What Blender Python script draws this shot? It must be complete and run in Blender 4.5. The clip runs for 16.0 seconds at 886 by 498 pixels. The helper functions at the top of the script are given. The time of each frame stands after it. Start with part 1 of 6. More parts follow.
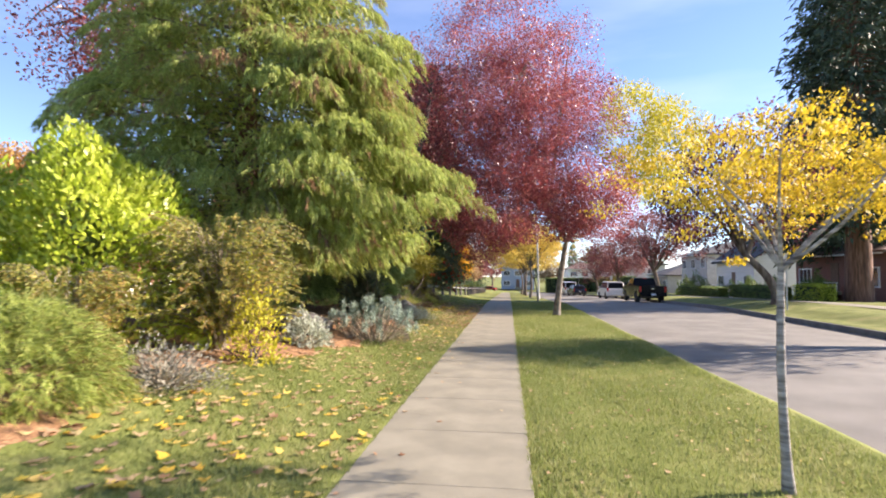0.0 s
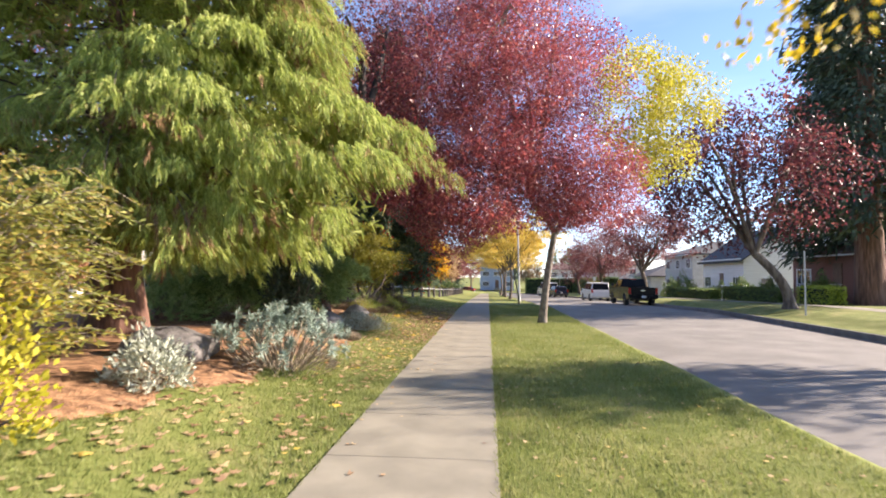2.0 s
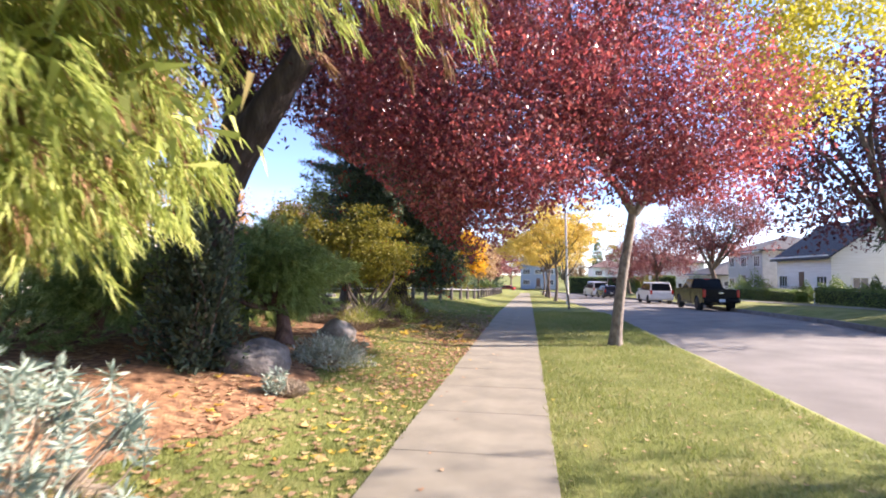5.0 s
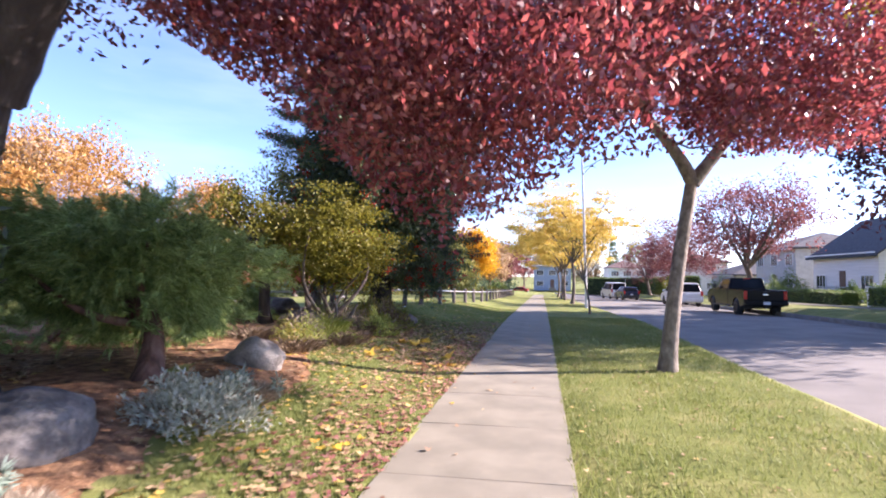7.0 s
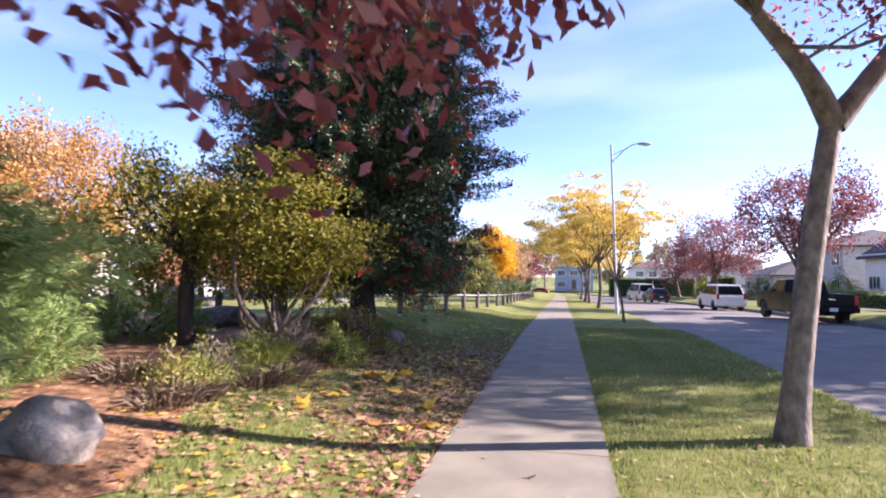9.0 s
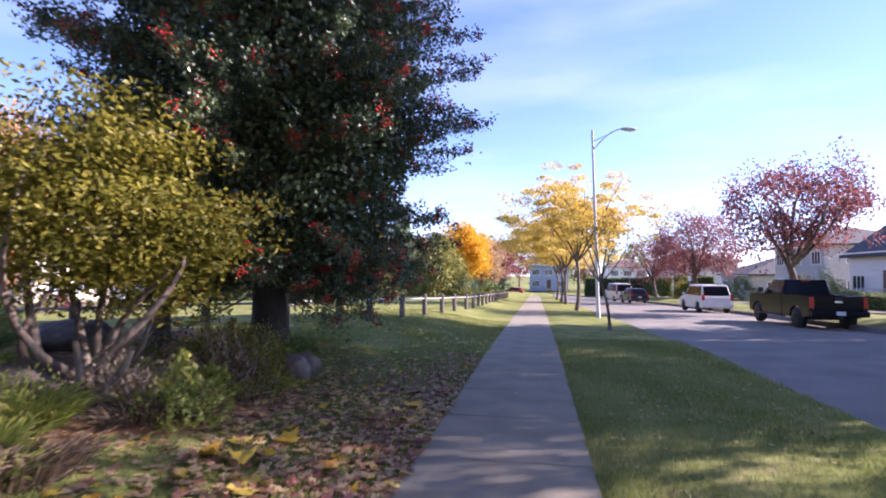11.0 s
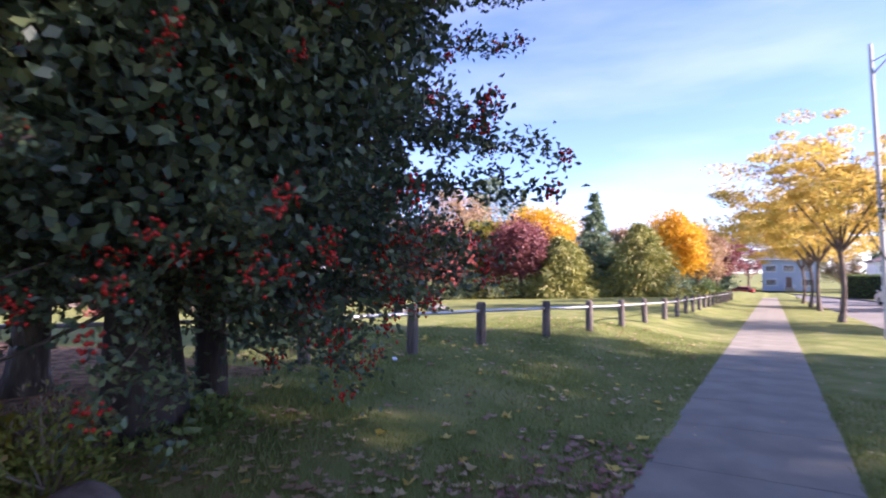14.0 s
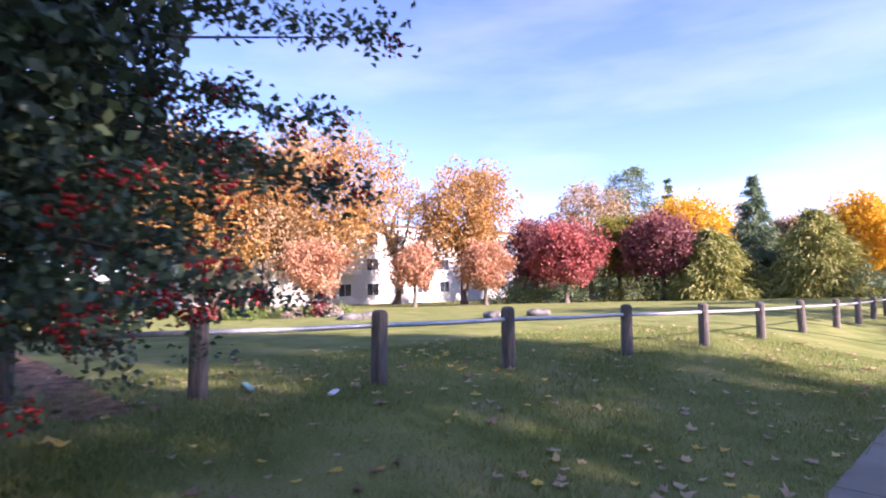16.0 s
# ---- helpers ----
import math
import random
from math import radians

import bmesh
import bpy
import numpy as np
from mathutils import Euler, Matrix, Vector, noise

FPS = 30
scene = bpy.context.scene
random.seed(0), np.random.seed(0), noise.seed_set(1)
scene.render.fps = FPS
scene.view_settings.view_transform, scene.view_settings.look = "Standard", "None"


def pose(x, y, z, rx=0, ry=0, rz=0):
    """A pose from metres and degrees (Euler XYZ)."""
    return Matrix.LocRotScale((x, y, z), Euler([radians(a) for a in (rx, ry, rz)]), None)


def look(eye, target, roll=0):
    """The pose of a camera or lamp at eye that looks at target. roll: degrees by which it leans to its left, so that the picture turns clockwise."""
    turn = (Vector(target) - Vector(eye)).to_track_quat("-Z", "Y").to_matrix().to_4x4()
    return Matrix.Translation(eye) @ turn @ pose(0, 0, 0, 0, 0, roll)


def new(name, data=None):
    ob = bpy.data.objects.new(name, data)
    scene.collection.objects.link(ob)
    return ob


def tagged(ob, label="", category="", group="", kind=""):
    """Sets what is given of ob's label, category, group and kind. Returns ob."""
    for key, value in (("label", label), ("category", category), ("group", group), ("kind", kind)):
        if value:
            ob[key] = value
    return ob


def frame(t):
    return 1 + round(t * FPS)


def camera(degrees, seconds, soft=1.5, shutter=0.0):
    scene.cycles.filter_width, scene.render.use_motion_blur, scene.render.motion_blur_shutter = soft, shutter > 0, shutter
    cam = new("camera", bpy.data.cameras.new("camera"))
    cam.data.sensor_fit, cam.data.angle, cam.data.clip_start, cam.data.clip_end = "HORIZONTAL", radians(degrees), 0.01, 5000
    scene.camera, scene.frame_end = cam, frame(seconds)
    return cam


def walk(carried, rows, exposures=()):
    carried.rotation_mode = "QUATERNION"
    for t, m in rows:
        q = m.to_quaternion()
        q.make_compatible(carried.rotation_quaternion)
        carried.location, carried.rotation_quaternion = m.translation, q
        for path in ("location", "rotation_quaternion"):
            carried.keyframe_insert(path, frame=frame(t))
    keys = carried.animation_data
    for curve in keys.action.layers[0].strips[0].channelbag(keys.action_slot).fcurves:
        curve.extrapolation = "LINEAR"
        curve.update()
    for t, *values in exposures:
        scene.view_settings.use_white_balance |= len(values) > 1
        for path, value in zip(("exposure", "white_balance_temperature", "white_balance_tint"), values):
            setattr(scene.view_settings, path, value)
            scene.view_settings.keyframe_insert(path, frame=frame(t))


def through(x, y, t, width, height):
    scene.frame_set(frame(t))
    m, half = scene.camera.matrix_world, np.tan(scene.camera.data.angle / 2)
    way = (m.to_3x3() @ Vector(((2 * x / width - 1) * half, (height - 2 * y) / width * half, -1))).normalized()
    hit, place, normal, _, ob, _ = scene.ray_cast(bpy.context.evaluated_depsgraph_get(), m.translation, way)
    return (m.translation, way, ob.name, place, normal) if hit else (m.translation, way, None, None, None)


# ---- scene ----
cam = camera(77.2, 16.0, soft=1.9, shutter=0.4)
# seconds, eye x y z, yaw, pitch, roll
ROWS = [
    (0, -0.071, -0.000, 1.642, 6.74, 2.70, 0.33),
    (0.5, -0.050, 1.045, 1.628, 5.46, 2.69, 0.42),
    (1, 0.018, 2.078, 1.596, 4.85, 2.66, 0.57),
    (1.5, 0.039, 3.082, 1.585, 4.84, 2.70, 0.58),
    (2, 0.021, 4.032, 1.600, 4.64, 2.76, 0.53),
    (2.5, -0.002, 4.968, 1.615, 4.70, 2.69, 0.61),
    (3, -0.013, 5.923, 1.640, 5.00, 2.67, 0.57),
    (3.5, -0.043, 6.908, 1.658, 6.28, 2.56, 0.67),
    (4, -0.085, 7.891, 1.673, 7.31, 2.49, 0.68),
    (6.5, -0.142, 12.799, 1.594, 9.93, 2.60, 0.52),
    (7, -0.140, 13.752, 1.566, 10.08, 2.65, 0.43),
    (7.5, -0.169, 14.714, 1.551, 10.48, 2.60, 0.43),
    (8, -0.213, 15.703, 1.592, 12.57, 2.62, 0.48),
    (10.5, -0.345, 19.767, 1.621, 10.17, 2.70, 0.35),
    (11, -0.349, 20.700, 1.637, 9.59, 2.62, 0.37),
    (11.5, -0.334, 21.741, 1.640, 9.88, 2.61, 0.38),
    (12, -0.334, 22.757, 1.639, 10.52, 2.59, 0.33),
    (12.5, -0.328, 23.734, 1.633, 12.58, 2.57, 0.28),
    (13, -0.359, 24.711, 1.658, 17.53, 2.44, 0.35),
    (13.5, -0.388, 25.696, 1.644, 23.87, 2.39, 0.17),
    (14, -0.449, 26.672, 1.634, 30.59, 2.32, 0.04),
    (14.5, -0.464, 27.621, 1.618, 37.17, 2.50, -0.47),
    (15, -0.488, 28.424, 1.578, 39.88, 2.48, -0.57),
    (15.5, -0.477, 29.210, 1.547, 42.49, 2.48, -0.64),
    (16, -0.451, 30.036, 1.500, 45.64, 2.76, -1.07),
]
# seconds, stops, white balance
EXPOSURES = [(0, 1.70, 7200, 21), (4, 1.92, 7100, 25), (6.5, 2.05, 6450, 32), (8, 1.97, 6450, 34), (10.5, 1.86, 6350, 39), (13, 1.91, 6350, 40), (14.5, 1.98, 6350, 43), (16, 1.97, 6400, 44)]
walk(cam, [(t, pose(x, y, z, 90 + p, 0, yaw) @ pose(0, 0, 0, 0, 0, r)) for t, x, y, z, yaw, p, r in ROWS], EXPOSURES)
# ---- light ----
SUN_AZ, SUN_EL = radians(74), radians(26)      # clockwise from +y, above the horizon
world = bpy.data.worlds.new("sky")
scene.world = world
world.use_nodes = True
wn, wl = world.node_tree.nodes, world.node_tree.links
wn.clear()
w_out, w_bg, w_sky = wn.new("ShaderNodeOutputWorld"), wn.new("ShaderNodeBackground"), wn.new("ShaderNodeTexSky")
w_sky.sky_type, w_sky.sun_disc = "NISHITA", False
w_sky.sun_elevation, w_sky.sun_rotation = SUN_EL, SUN_AZ
w_sky.air_density, w_sky.dust_density, w_sky.ozone_density = 0.75, 0.05, 4.5
w_co, w_map, w_noise, w_ramp, w_mix = (wn.new("ShaderNodeTexCoord"), wn.new("ShaderNodeMapping"), wn.new("ShaderNodeTexNoise"),
                                       wn.new("ShaderNodeValToRGB"), wn.new("ShaderNodeMixRGB"))
w_map.inputs["Scale"].default_value = (1.2, 1.2, 5.5)
w_noise.inputs["Scale"].default_value, w_noise.inputs["Detail"].default_value = 1.6, 6
w_ramp.color_ramp.elements[0].position, w_ramp.color_ramp.elements[1].position = 0.45, 0.85
w_ramp.color_ramp.elements[1].color = (0.26, 0.26, 0.26, 1)
w_mix.inputs["Color2"].default_value = (4.8, 5.5, 7.0, 1)
wl.new(w_co.outputs["Generated"], w_map.inputs["Vector"])
wl.new(w_map.outputs["Vector"], w_noise.inputs["Vector"])
wl.new(w_noise.outputs["Fac"], w_ramp.inputs["Fac"])
wl.new(w_ramp.outputs["Color"], w_mix.inputs["Fac"])
wl.new(w_sky.outputs["Color"], w_mix.inputs["Color1"])
wl.new(w_mix.outputs["Color"], w_bg.inputs["Color"])
wl.new(w_bg.outputs["Background"], w_out.inputs["Surface"])
w_bg.inputs["Strength"].default_value = 0.106
sun = new("sun", bpy.data.lights.new("sun", "SUN"))
sun.data.energy, sun.data.angle, sun.data.color = 5.0, radians(0.6), (1.0, 0.93, 0.82)
toward = Vector((math.sin(SUN_AZ) * math.cos(SUN_EL), math.cos(SUN_AZ) * math.cos(SUN_EL), math.sin(SUN_EL)))
sun.matrix_world = look(toward * 50, (0, 0, 0))

rng = np.random.default_rng(7)

# ---- materials ----
def surface(name, colours, scale=4.0, detail=6, rough=0.8, bump=0.0, bump_scale=40.0, spread="noise", metal=0.0, glow_through=0.0,
            fine=0.25, spec=0.5, stretch=(1, 1, 1), tint=(1, 1, 1)):
    """A node material: a ramp of colours over noise, or over the random value of each island or object, with fine grain and relief."""
    m = bpy.data.materials.new(name)
    m.use_nodes = True
    n, l = m.node_tree.nodes, m.node_tree.links
    b, out = n["Principled BSDF"], n["Material Output"]
    b.inputs["Roughness"].default_value, b.inputs["Metallic"].default_value = rough, metal
    b.inputs["Specular IOR Level"].default_value = spec
    co, mp = n.new("ShaderNodeTexCoord"), n.new("ShaderNodeMapping")
    mp.inputs["Scale"].default_value = stretch
    l.new(co.outputs["Object"], mp.inputs["Vector"])
    big = n.new("ShaderNodeTexNoise")
    big.inputs["Scale"].default_value, big.inputs["Detail"].default_value = scale, detail
    l.new(mp.outputs["Vector"], big.inputs["Vector"])
    ramp = n.new("ShaderNodeValToRGB")
    r = ramp.color_ramp
    while len(r.elements) < len(colours):
        r.elements.new(0.5)
    lo, hi = (0.32, 0.68) if spread == "noise" else (0.0, 1.0)
    for i, (e, c) in enumerate(zip(r.elements, colours)):
        e.position, e.color = lo + (hi - lo) * i / max(1, len(colours) - 1), (*c, 1)
    if spread == "noise":
        l.new(big.outputs["Fac"], ramp.inputs["Fac"])
    else:
        src = n.new("ShaderNodeNewGeometry").outputs["Random Per Island"] if spread == "island" else n.new("ShaderNodeObjectInfo").outputs["Random"]
        add = n.new("ShaderNodeMath")
        add.operation = "MULTIPLY_ADD"
        sub = n.new("ShaderNodeMath")
        sub.operation = "MULTIPLY_ADD"
        sub.inputs[1].default_value, sub.inputs[2].default_value = 1.2, -0.6
        l.new(big.outputs["Fac"], sub.inputs[0])
        add.inputs[1].default_value = 0.75
        l.new(src, add.inputs[0])
        half = n.new("ShaderNodeMath")
        half.operation = "ADD"
        half.inputs[1].default_value = 0.12
        l.new(sub.outputs[0], half.inputs[0])
        l.new(half.outputs[0], add.inputs[2])
        l.new(add.outputs[0], ramp.inputs["Fac"])
    grain = n.new("ShaderNodeTexNoise")
    grain.inputs["Scale"].default_value, grain.inputs["Detail"].default_value = bump_scale, 8
    l.new(mp.outputs["Vector"], grain.inputs["Vector"])
    tone = n.new("ShaderNodeMapRange")
    tone.inputs["To Min"].default_value, tone.inputs["To Max"].default_value = 1 - fine, 1 + fine
    l.new(grain.outputs["Fac"], tone.inputs["Value"])
    mul = n.new("ShaderNodeMixRGB")
    mul.blend_type, mul.inputs["Fac"].default_value = "MULTIPLY", 1.0
    l.new(ramp.outputs["Color"], mul.inputs["Color1"])
    l.new(tone.outputs["Result"], mul.inputs["Color2"])
    l.new(mul.outputs["Color"], b.inputs["Base Color"])
    if bump:
        bp = n.new("ShaderNodeBump")
        bp.inputs["Strength"].default_value, bp.inputs["Distance"].default_value = bump, 0.02
        l.new(grain.outputs["Fac"], bp.inputs["Height"])
        l.new(bp.outputs["Normal"], b.inputs["Normal"])
    if glow_through:
        tr, mx = n.new("ShaderNodeBsdfTranslucent"), n.new("ShaderNodeMixShader")
        lit = n.new("ShaderNodeMixRGB")
        lit.blend_type, lit.inputs["Fac"].default_value, lit.inputs["Color2"].default_value = "MULTIPLY", 1.0, (*tint, 1)
        l.new(mul.outputs["Color"], lit.inputs["Color1"])
        l.new(lit.outputs["Color"], tr.inputs["Color"])
        mx.inputs["Fac"].default_value = glow_through
        l.new(b.outputs["BSDF"], mx.inputs[1])
        l.new(tr.outputs["BSDF"], mx.inputs[2])
        l.new(mx.outputs["Shader"], out.inputs["Surface"])
    return m


def leafy(name, *colours, rough=0.55, through=0.4, spec=0.4, scale=0.9, tint=(1, 1, 1)):
    return surface(name, colours, scale=scale, detail=3, rough=rough, spread="island", glow_through=through, bump_scale=9, fine=0.15, spec=spec, tint=tint)


M_GRASS_GROUND = surface("lawn_ground", [(0.117, 0.14, 0.0349), (0.165, 0.19, 0.0532), (0.239, 0.23, 0.0873)], scale=1.3, rough=0.95, bump=0.6, bump_scale=60, fine=0.5, spec=0.15)
M_BLADE = leafy("grass_blades", (0.146, 0.19, 0.0504), (0.224, 0.265, 0.0781), (0.34, 0.33, 0.147), scale=0.6, through=0.4, spec=0.2)
M_ASPHALT = surface("asphalt", [(0.131, 0.124, 0.110), (0.166, 0.158, 0.140), (0.201, 0.191, 0.169)], scale=0.8, rough=0.85, bump=0.3, bump_scale=150, fine=0.3)
M_CONCRETE = surface("concrete", [(0.170, 0.157, 0.118), (0.211, 0.195, 0.147), (0.260, 0.241, 0.182)], scale=1.6, rough=0.9, bump=0.25, bump_scale=120, fine=0.18)
M_KERB = surface("kerb_concrete", [(0.10, 0.095, 0.09), (0.165, 0.16, 0.15)], scale=3, rough=0.9, bump=0.3, bump_scale=60)
M_MULCH = surface("bark_mulch", [(0.101, 0.0567, 0.0351), (0.243, 0.135, 0.0743), (0.405, 0.236, 0.128)], scale=7, rough=0.95, bump=1.0, bump_scale=35, fine=0.6, spec=0.1)
M_LITTERLEAF = leafy("fallen_leaves", (0.17, 0.08, 0.04), (0.36, 0.21, 0.12), (0.46, 0.32, 0.19), (0.55, 0.42, 0.22), (0.60, 0.42, 0.06), rough=0.7, through=0.15)
M_LITTERYELLOW = leafy("fresh_fallen_leaves", (0.50, 0.22, 0.05), (0.62, 0.42, 0.05), (0.68, 0.52, 0.08), (0.60, 0.46, 0.22), rough=0.6, through=0.2)
M_GREYTWIG = leafy("grey_twigs", (0.15, 0.145, 0.115), (0.24, 0.235, 0.19), (0.33, 0.325, 0.27), rough=0.9, through=0.1)
M_LITTERRED = leafy("fallen_red_leaves", (0.18, 0.05, 0.045), (0.33, 0.13, 0.11), (0.46, 0.25, 0.21), rough=0.6, through=0.15)
M_BARK = surface("brown_bark", [(0.06, 0.045, 0.035), (0.13, 0.10, 0.08), (0.19, 0.16, 0.13)], scale=6, rough=0.95, bump=1.0, bump_scale=25, fine=0.5, stretch=(1, 1, 0.25))
M_BARK_RED = surface("cedar_bark", [(0.07, 0.035, 0.025), (0.15, 0.075, 0.05), (0.21, 0.12, 0.085)], scale=8, rough=0.95, bump=1.0, bump_scale=20, fine=0.5, stretch=(1, 1, 0.12))
M_BARK_PALE = surface("pale_bark", [(0.0975, 0.0768, 0.0625), (0.182, 0.154, 0.125), (0.273, 0.237, 0.194)], scale=9, rough=0.9, bump=0.6, bump_scale=30, fine=0.4, stretch=(1, 1, 0.6))
M_BARK_WHITE = surface("white_banded_bark", [(0.07, 0.06, 0.052), (0.26, 0.24, 0.22), (0.44, 0.41, 0.38)], scale=6, rough=0.85, bump=0.6, bump_scale=40, fine=0.4, stretch=(0.6, 0.6, 4))
M_CYPRESS = leafy("cypress_sprays", (0.39, 0.255, 0.108), (0.195, 0.255, 0.0605), (0.292, 0.363, 0.0874), (0.431, 0.497, 0.128), (0.598, 0.632, 0.215), rough=0.6, through=0.48, scale=0.5)
M_CYPRESS_BROWN = leafy("dead_cypress_sprays", (0.17, 0.09, 0.04), (0.30, 0.18, 0.09), rough=0.8, through=0.2)
M_PLUM = leafy("purple_plum_leaves", (0.101, 0.0298, 0.0424), (0.172, 0.053, 0.0659), (0.272, 0.0952, 0.0947), (0.395, 0.199, 0.172), rough=0.34, through=0.5, spec=0.55, tint=(1.5, 0.95, 0.9))
M_PLUM_DARK = leafy("dark_purple_plum_leaves", (0.055, 0.018, 0.026), (0.10, 0.032, 0.042), (0.17, 0.06, 0.06), (0.26, 0.12, 0.10), rough=0.5, through=0.35, tint=(1.2, 0.9, 0.95))
M_PLUM_PINK = leafy("pinkish_plum_leaves", (0.13, 0.045, 0.05), (0.23, 0.08, 0.08), (0.36, 0.155, 0.135), through=0.4)
M_HOLLY = leafy("holly_leaves", (0.0338, 0.0592, 0.0421), (0.0562, 0.0958, 0.0568), (0.0938, 0.148, 0.0728), (0.169, 0.227, 0.0972), rough=0.42, through=0.12, spec=0.4)
M_BERRY = surface("red_berries", [(0.42, 0.02, 0.015), (0.60, 0.04, 0.03)], rough=0.25, spread="island")
M_LAUREL = leafy("laurel_leaves", (0.201, 0.276, 0.0275), (0.342, 0.432, 0.044), (0.484, 0.564, 0.066), (0.614, 0.66, 0.143), rough=0.4, through=0.35, spec=0.4)
M_NANDINA = leafy("mixed_shrub_leaves", (0.15, 0.18, 0.045), (0.25, 0.27, 0.06), (0.38, 0.33, 0.08), (0.42, 0.22, 0.08), through=0.4)
M_LEMON = leafy("lemon_leaves", (0.34, 0.33, 0.03), (0.50, 0.46, 0.04), (0.62, 0.56, 0.08), through=0.45)
M_BARK_DARK = surface("dark_bark", [(0.021, 0.0168, 0.0144), (0.042, 0.033, 0.0288), (0.066, 0.054, 0.048)], scale=6, rough=0.95, bump=1.0, bump_scale=25, fine=0.5, stretch=(1, 1, 0.25))
M_YELLOWLEAF = leafy("yellow_leaves", (0.42, 0.28, 0.02), (0.58, 0.42, 0.03), (0.66, 0.54, 0.06), through=0.45)
M_LOCUST = leafy("locust_leaves", (0.45, 0.28, 0.05), (0.60, 0.42, 0.08), (0.68, 0.53, 0.14), (0.42, 0.38, 0.06), through=0.5)
M_SILVER = leafy("silver_leaves", (0.288, 0.312, 0.24), (0.408, 0.444, 0.348), (0.564, 0.588, 0.492), rough=0.8, through=0.2)
M_EUPH = leafy("blue_green_leaves", (0.16, 0.22, 0.17), (0.25, 0.33, 0.27), (0.36, 0.43, 0.35), rough=0.7, through=0.2)
M_DRYSTEM = leafy("dry_stems", (0.19, 0.15, 0.105), (0.32, 0.26, 0.19), (0.44, 0.38, 0.29), rough=0.9, through=0.1)
M_DRYBROWN = leafy("dry_brown_blades", (0.09, 0.06, 0.04), (0.16, 0.115, 0.075), (0.26, 0.20, 0.13), rough=0.9, through=0.15)
M_JUNIPER = leafy("juniper_sprays", (0.1, 0.156, 0.05), (0.188, 0.273, 0.0875), (0.312, 0.429, 0.15), (0.45, 0.572, 0.25), through=0.4, spec=0.15)
M_MAPLEY = leafy("olive_yellow_leaves", (0.111, 0.124, 0.0197), (0.184, 0.183, 0.0262), (0.256, 0.235, 0.0328), (0.341, 0.296, 0.0459), through=0.5)
M_ORANGE = leafy("orange_leaves", (0.34, 0.16, 0.045), (0.47, 0.26, 0.075), (0.54, 0.36, 0.13), through=0.4)
M_CORAL = leafy("coral_leaves", (0.44, 0.20, 0.11), (0.56, 0.30, 0.17), (0.62, 0.40, 0.26), through=0.4)
M_SCARLET = leafy("scarlet_leaves", (0.29, 0.06, 0.055), (0.42, 0.11, 0.10), (0.50, 0.20, 0.16), through=0.4)
M_GOLD = leafy("golden_leaves", (0.55, 0.27, 0.015), (0.70, 0.40, 0.02), (0.72, 0.52, 0.05), through=0.45)
M_TAN = leafy("tan_leaves", (0.32, 0.20, 0.11), (0.42, 0.28, 0.16), (0.46, 0.36, 0.18), through=0.3)
M_FIR = leafy("dark_fir_needles", (0.0945, 0.142, 0.081), (0.155, 0.223, 0.121), (0.243, 0.311, 0.169), through=0.2, spec=0.12)
M_CEDAR = leafy("dark_cedar_needles", (0.039, 0.0585, 0.0416), (0.065, 0.0936, 0.0624), (0.104, 0.143, 0.0845), through=0.12, spec=0.12)
M_HEDGE = leafy("hedge_leaves", (0.08, 0.13, 0.035), (0.15, 0.22, 0.055), (0.23, 0.30, 0.08), through=0.25)
M_LILY = leafy("strap_leaves", (0.15, 0.21, 0.04), (0.29, 0.34, 0.06), (0.46, 0.43, 0.13), through=0.35)
M_ROCK = surface("granite_boulder", [(0.06, 0.056, 0.052), (0.12, 0.112, 0.104), (0.208, 0.196, 0.18)], scale=5, rough=0.9, bump=0.8, bump_scale=30, fine=0.4)
M_ROCK_PALE = surface("pale_boulder", [(0.17, 0.15, 0.125), (0.28, 0.25, 0.21), (0.40, 0.36, 0.31)], scale=5, rough=0.9, bump=0.8, bump_scale=30, fine=0.35)
M_ROCK_BROWN = surface("brown_boulder", [(0.07, 0.055, 0.045), (0.13, 0.105, 0.09), (0.20, 0.17, 0.15)], scale=5, rough=0.95, bump=0.7, bump_scale=30, fine=0.35)
M_OLIVE = leafy("olive_needles", (0.16, 0.181, 0.0455), (0.272, 0.283, 0.0715), (0.416, 0.377, 0.104), through=0.2)
M_WOOD_POST = surface("weathered_post", [(0.07, 0.055, 0.05), (0.12, 0.10, 0.09), (0.17, 0.145, 0.13)], scale=12, rough=0.9, bump=0.5, bump_scale=50, fine=0.4, stretch=(1, 1, 0.15))
M_GALV = surface("galvanised_pipe", [(0.42, 0.43, 0.44), (0.55, 0.56, 0.57)], scale=20, rough=0.45, metal=0.6, fine=0.1)
M_LAMP = surface("pale_grey_pole", [(0.40, 0.40, 0.385), (0.48, 0.48, 0.46)], scale=6, rough=0.6, fine=0.1)
M_STEEL = surface("painted_sign_post", [(0.42, 0.42, 0.40), (0.52, 0.51, 0.49)], scale=6, rough=0.6)
M_BLACKPAINT = surface("black_car_paint", [(0.007, 0.007, 0.009), (0.011, 0.011, 0.014)], scale=2, rough=0.16, fine=0.05, spec=0.12)
M_WHITEPAINT = surface("white_car_paint", [(0.62, 0.63, 0.64), (0.70, 0.71, 0.72)], scale=2, rough=0.3, fine=0.04, spec=0.6)
M_NAVYPAINT = surface("navy_car_paint", [(0.02, 0.024, 0.05), (0.03, 0.035, 0.065)], scale=2, rough=0.25, fine=0.05, spec=0.6)
M_REDPAINT = surface("red_car_paint", [(0.28, 0.02, 0.02), (0.34, 0.03, 0.03)], scale=2, rough=0.3, fine=0.05)
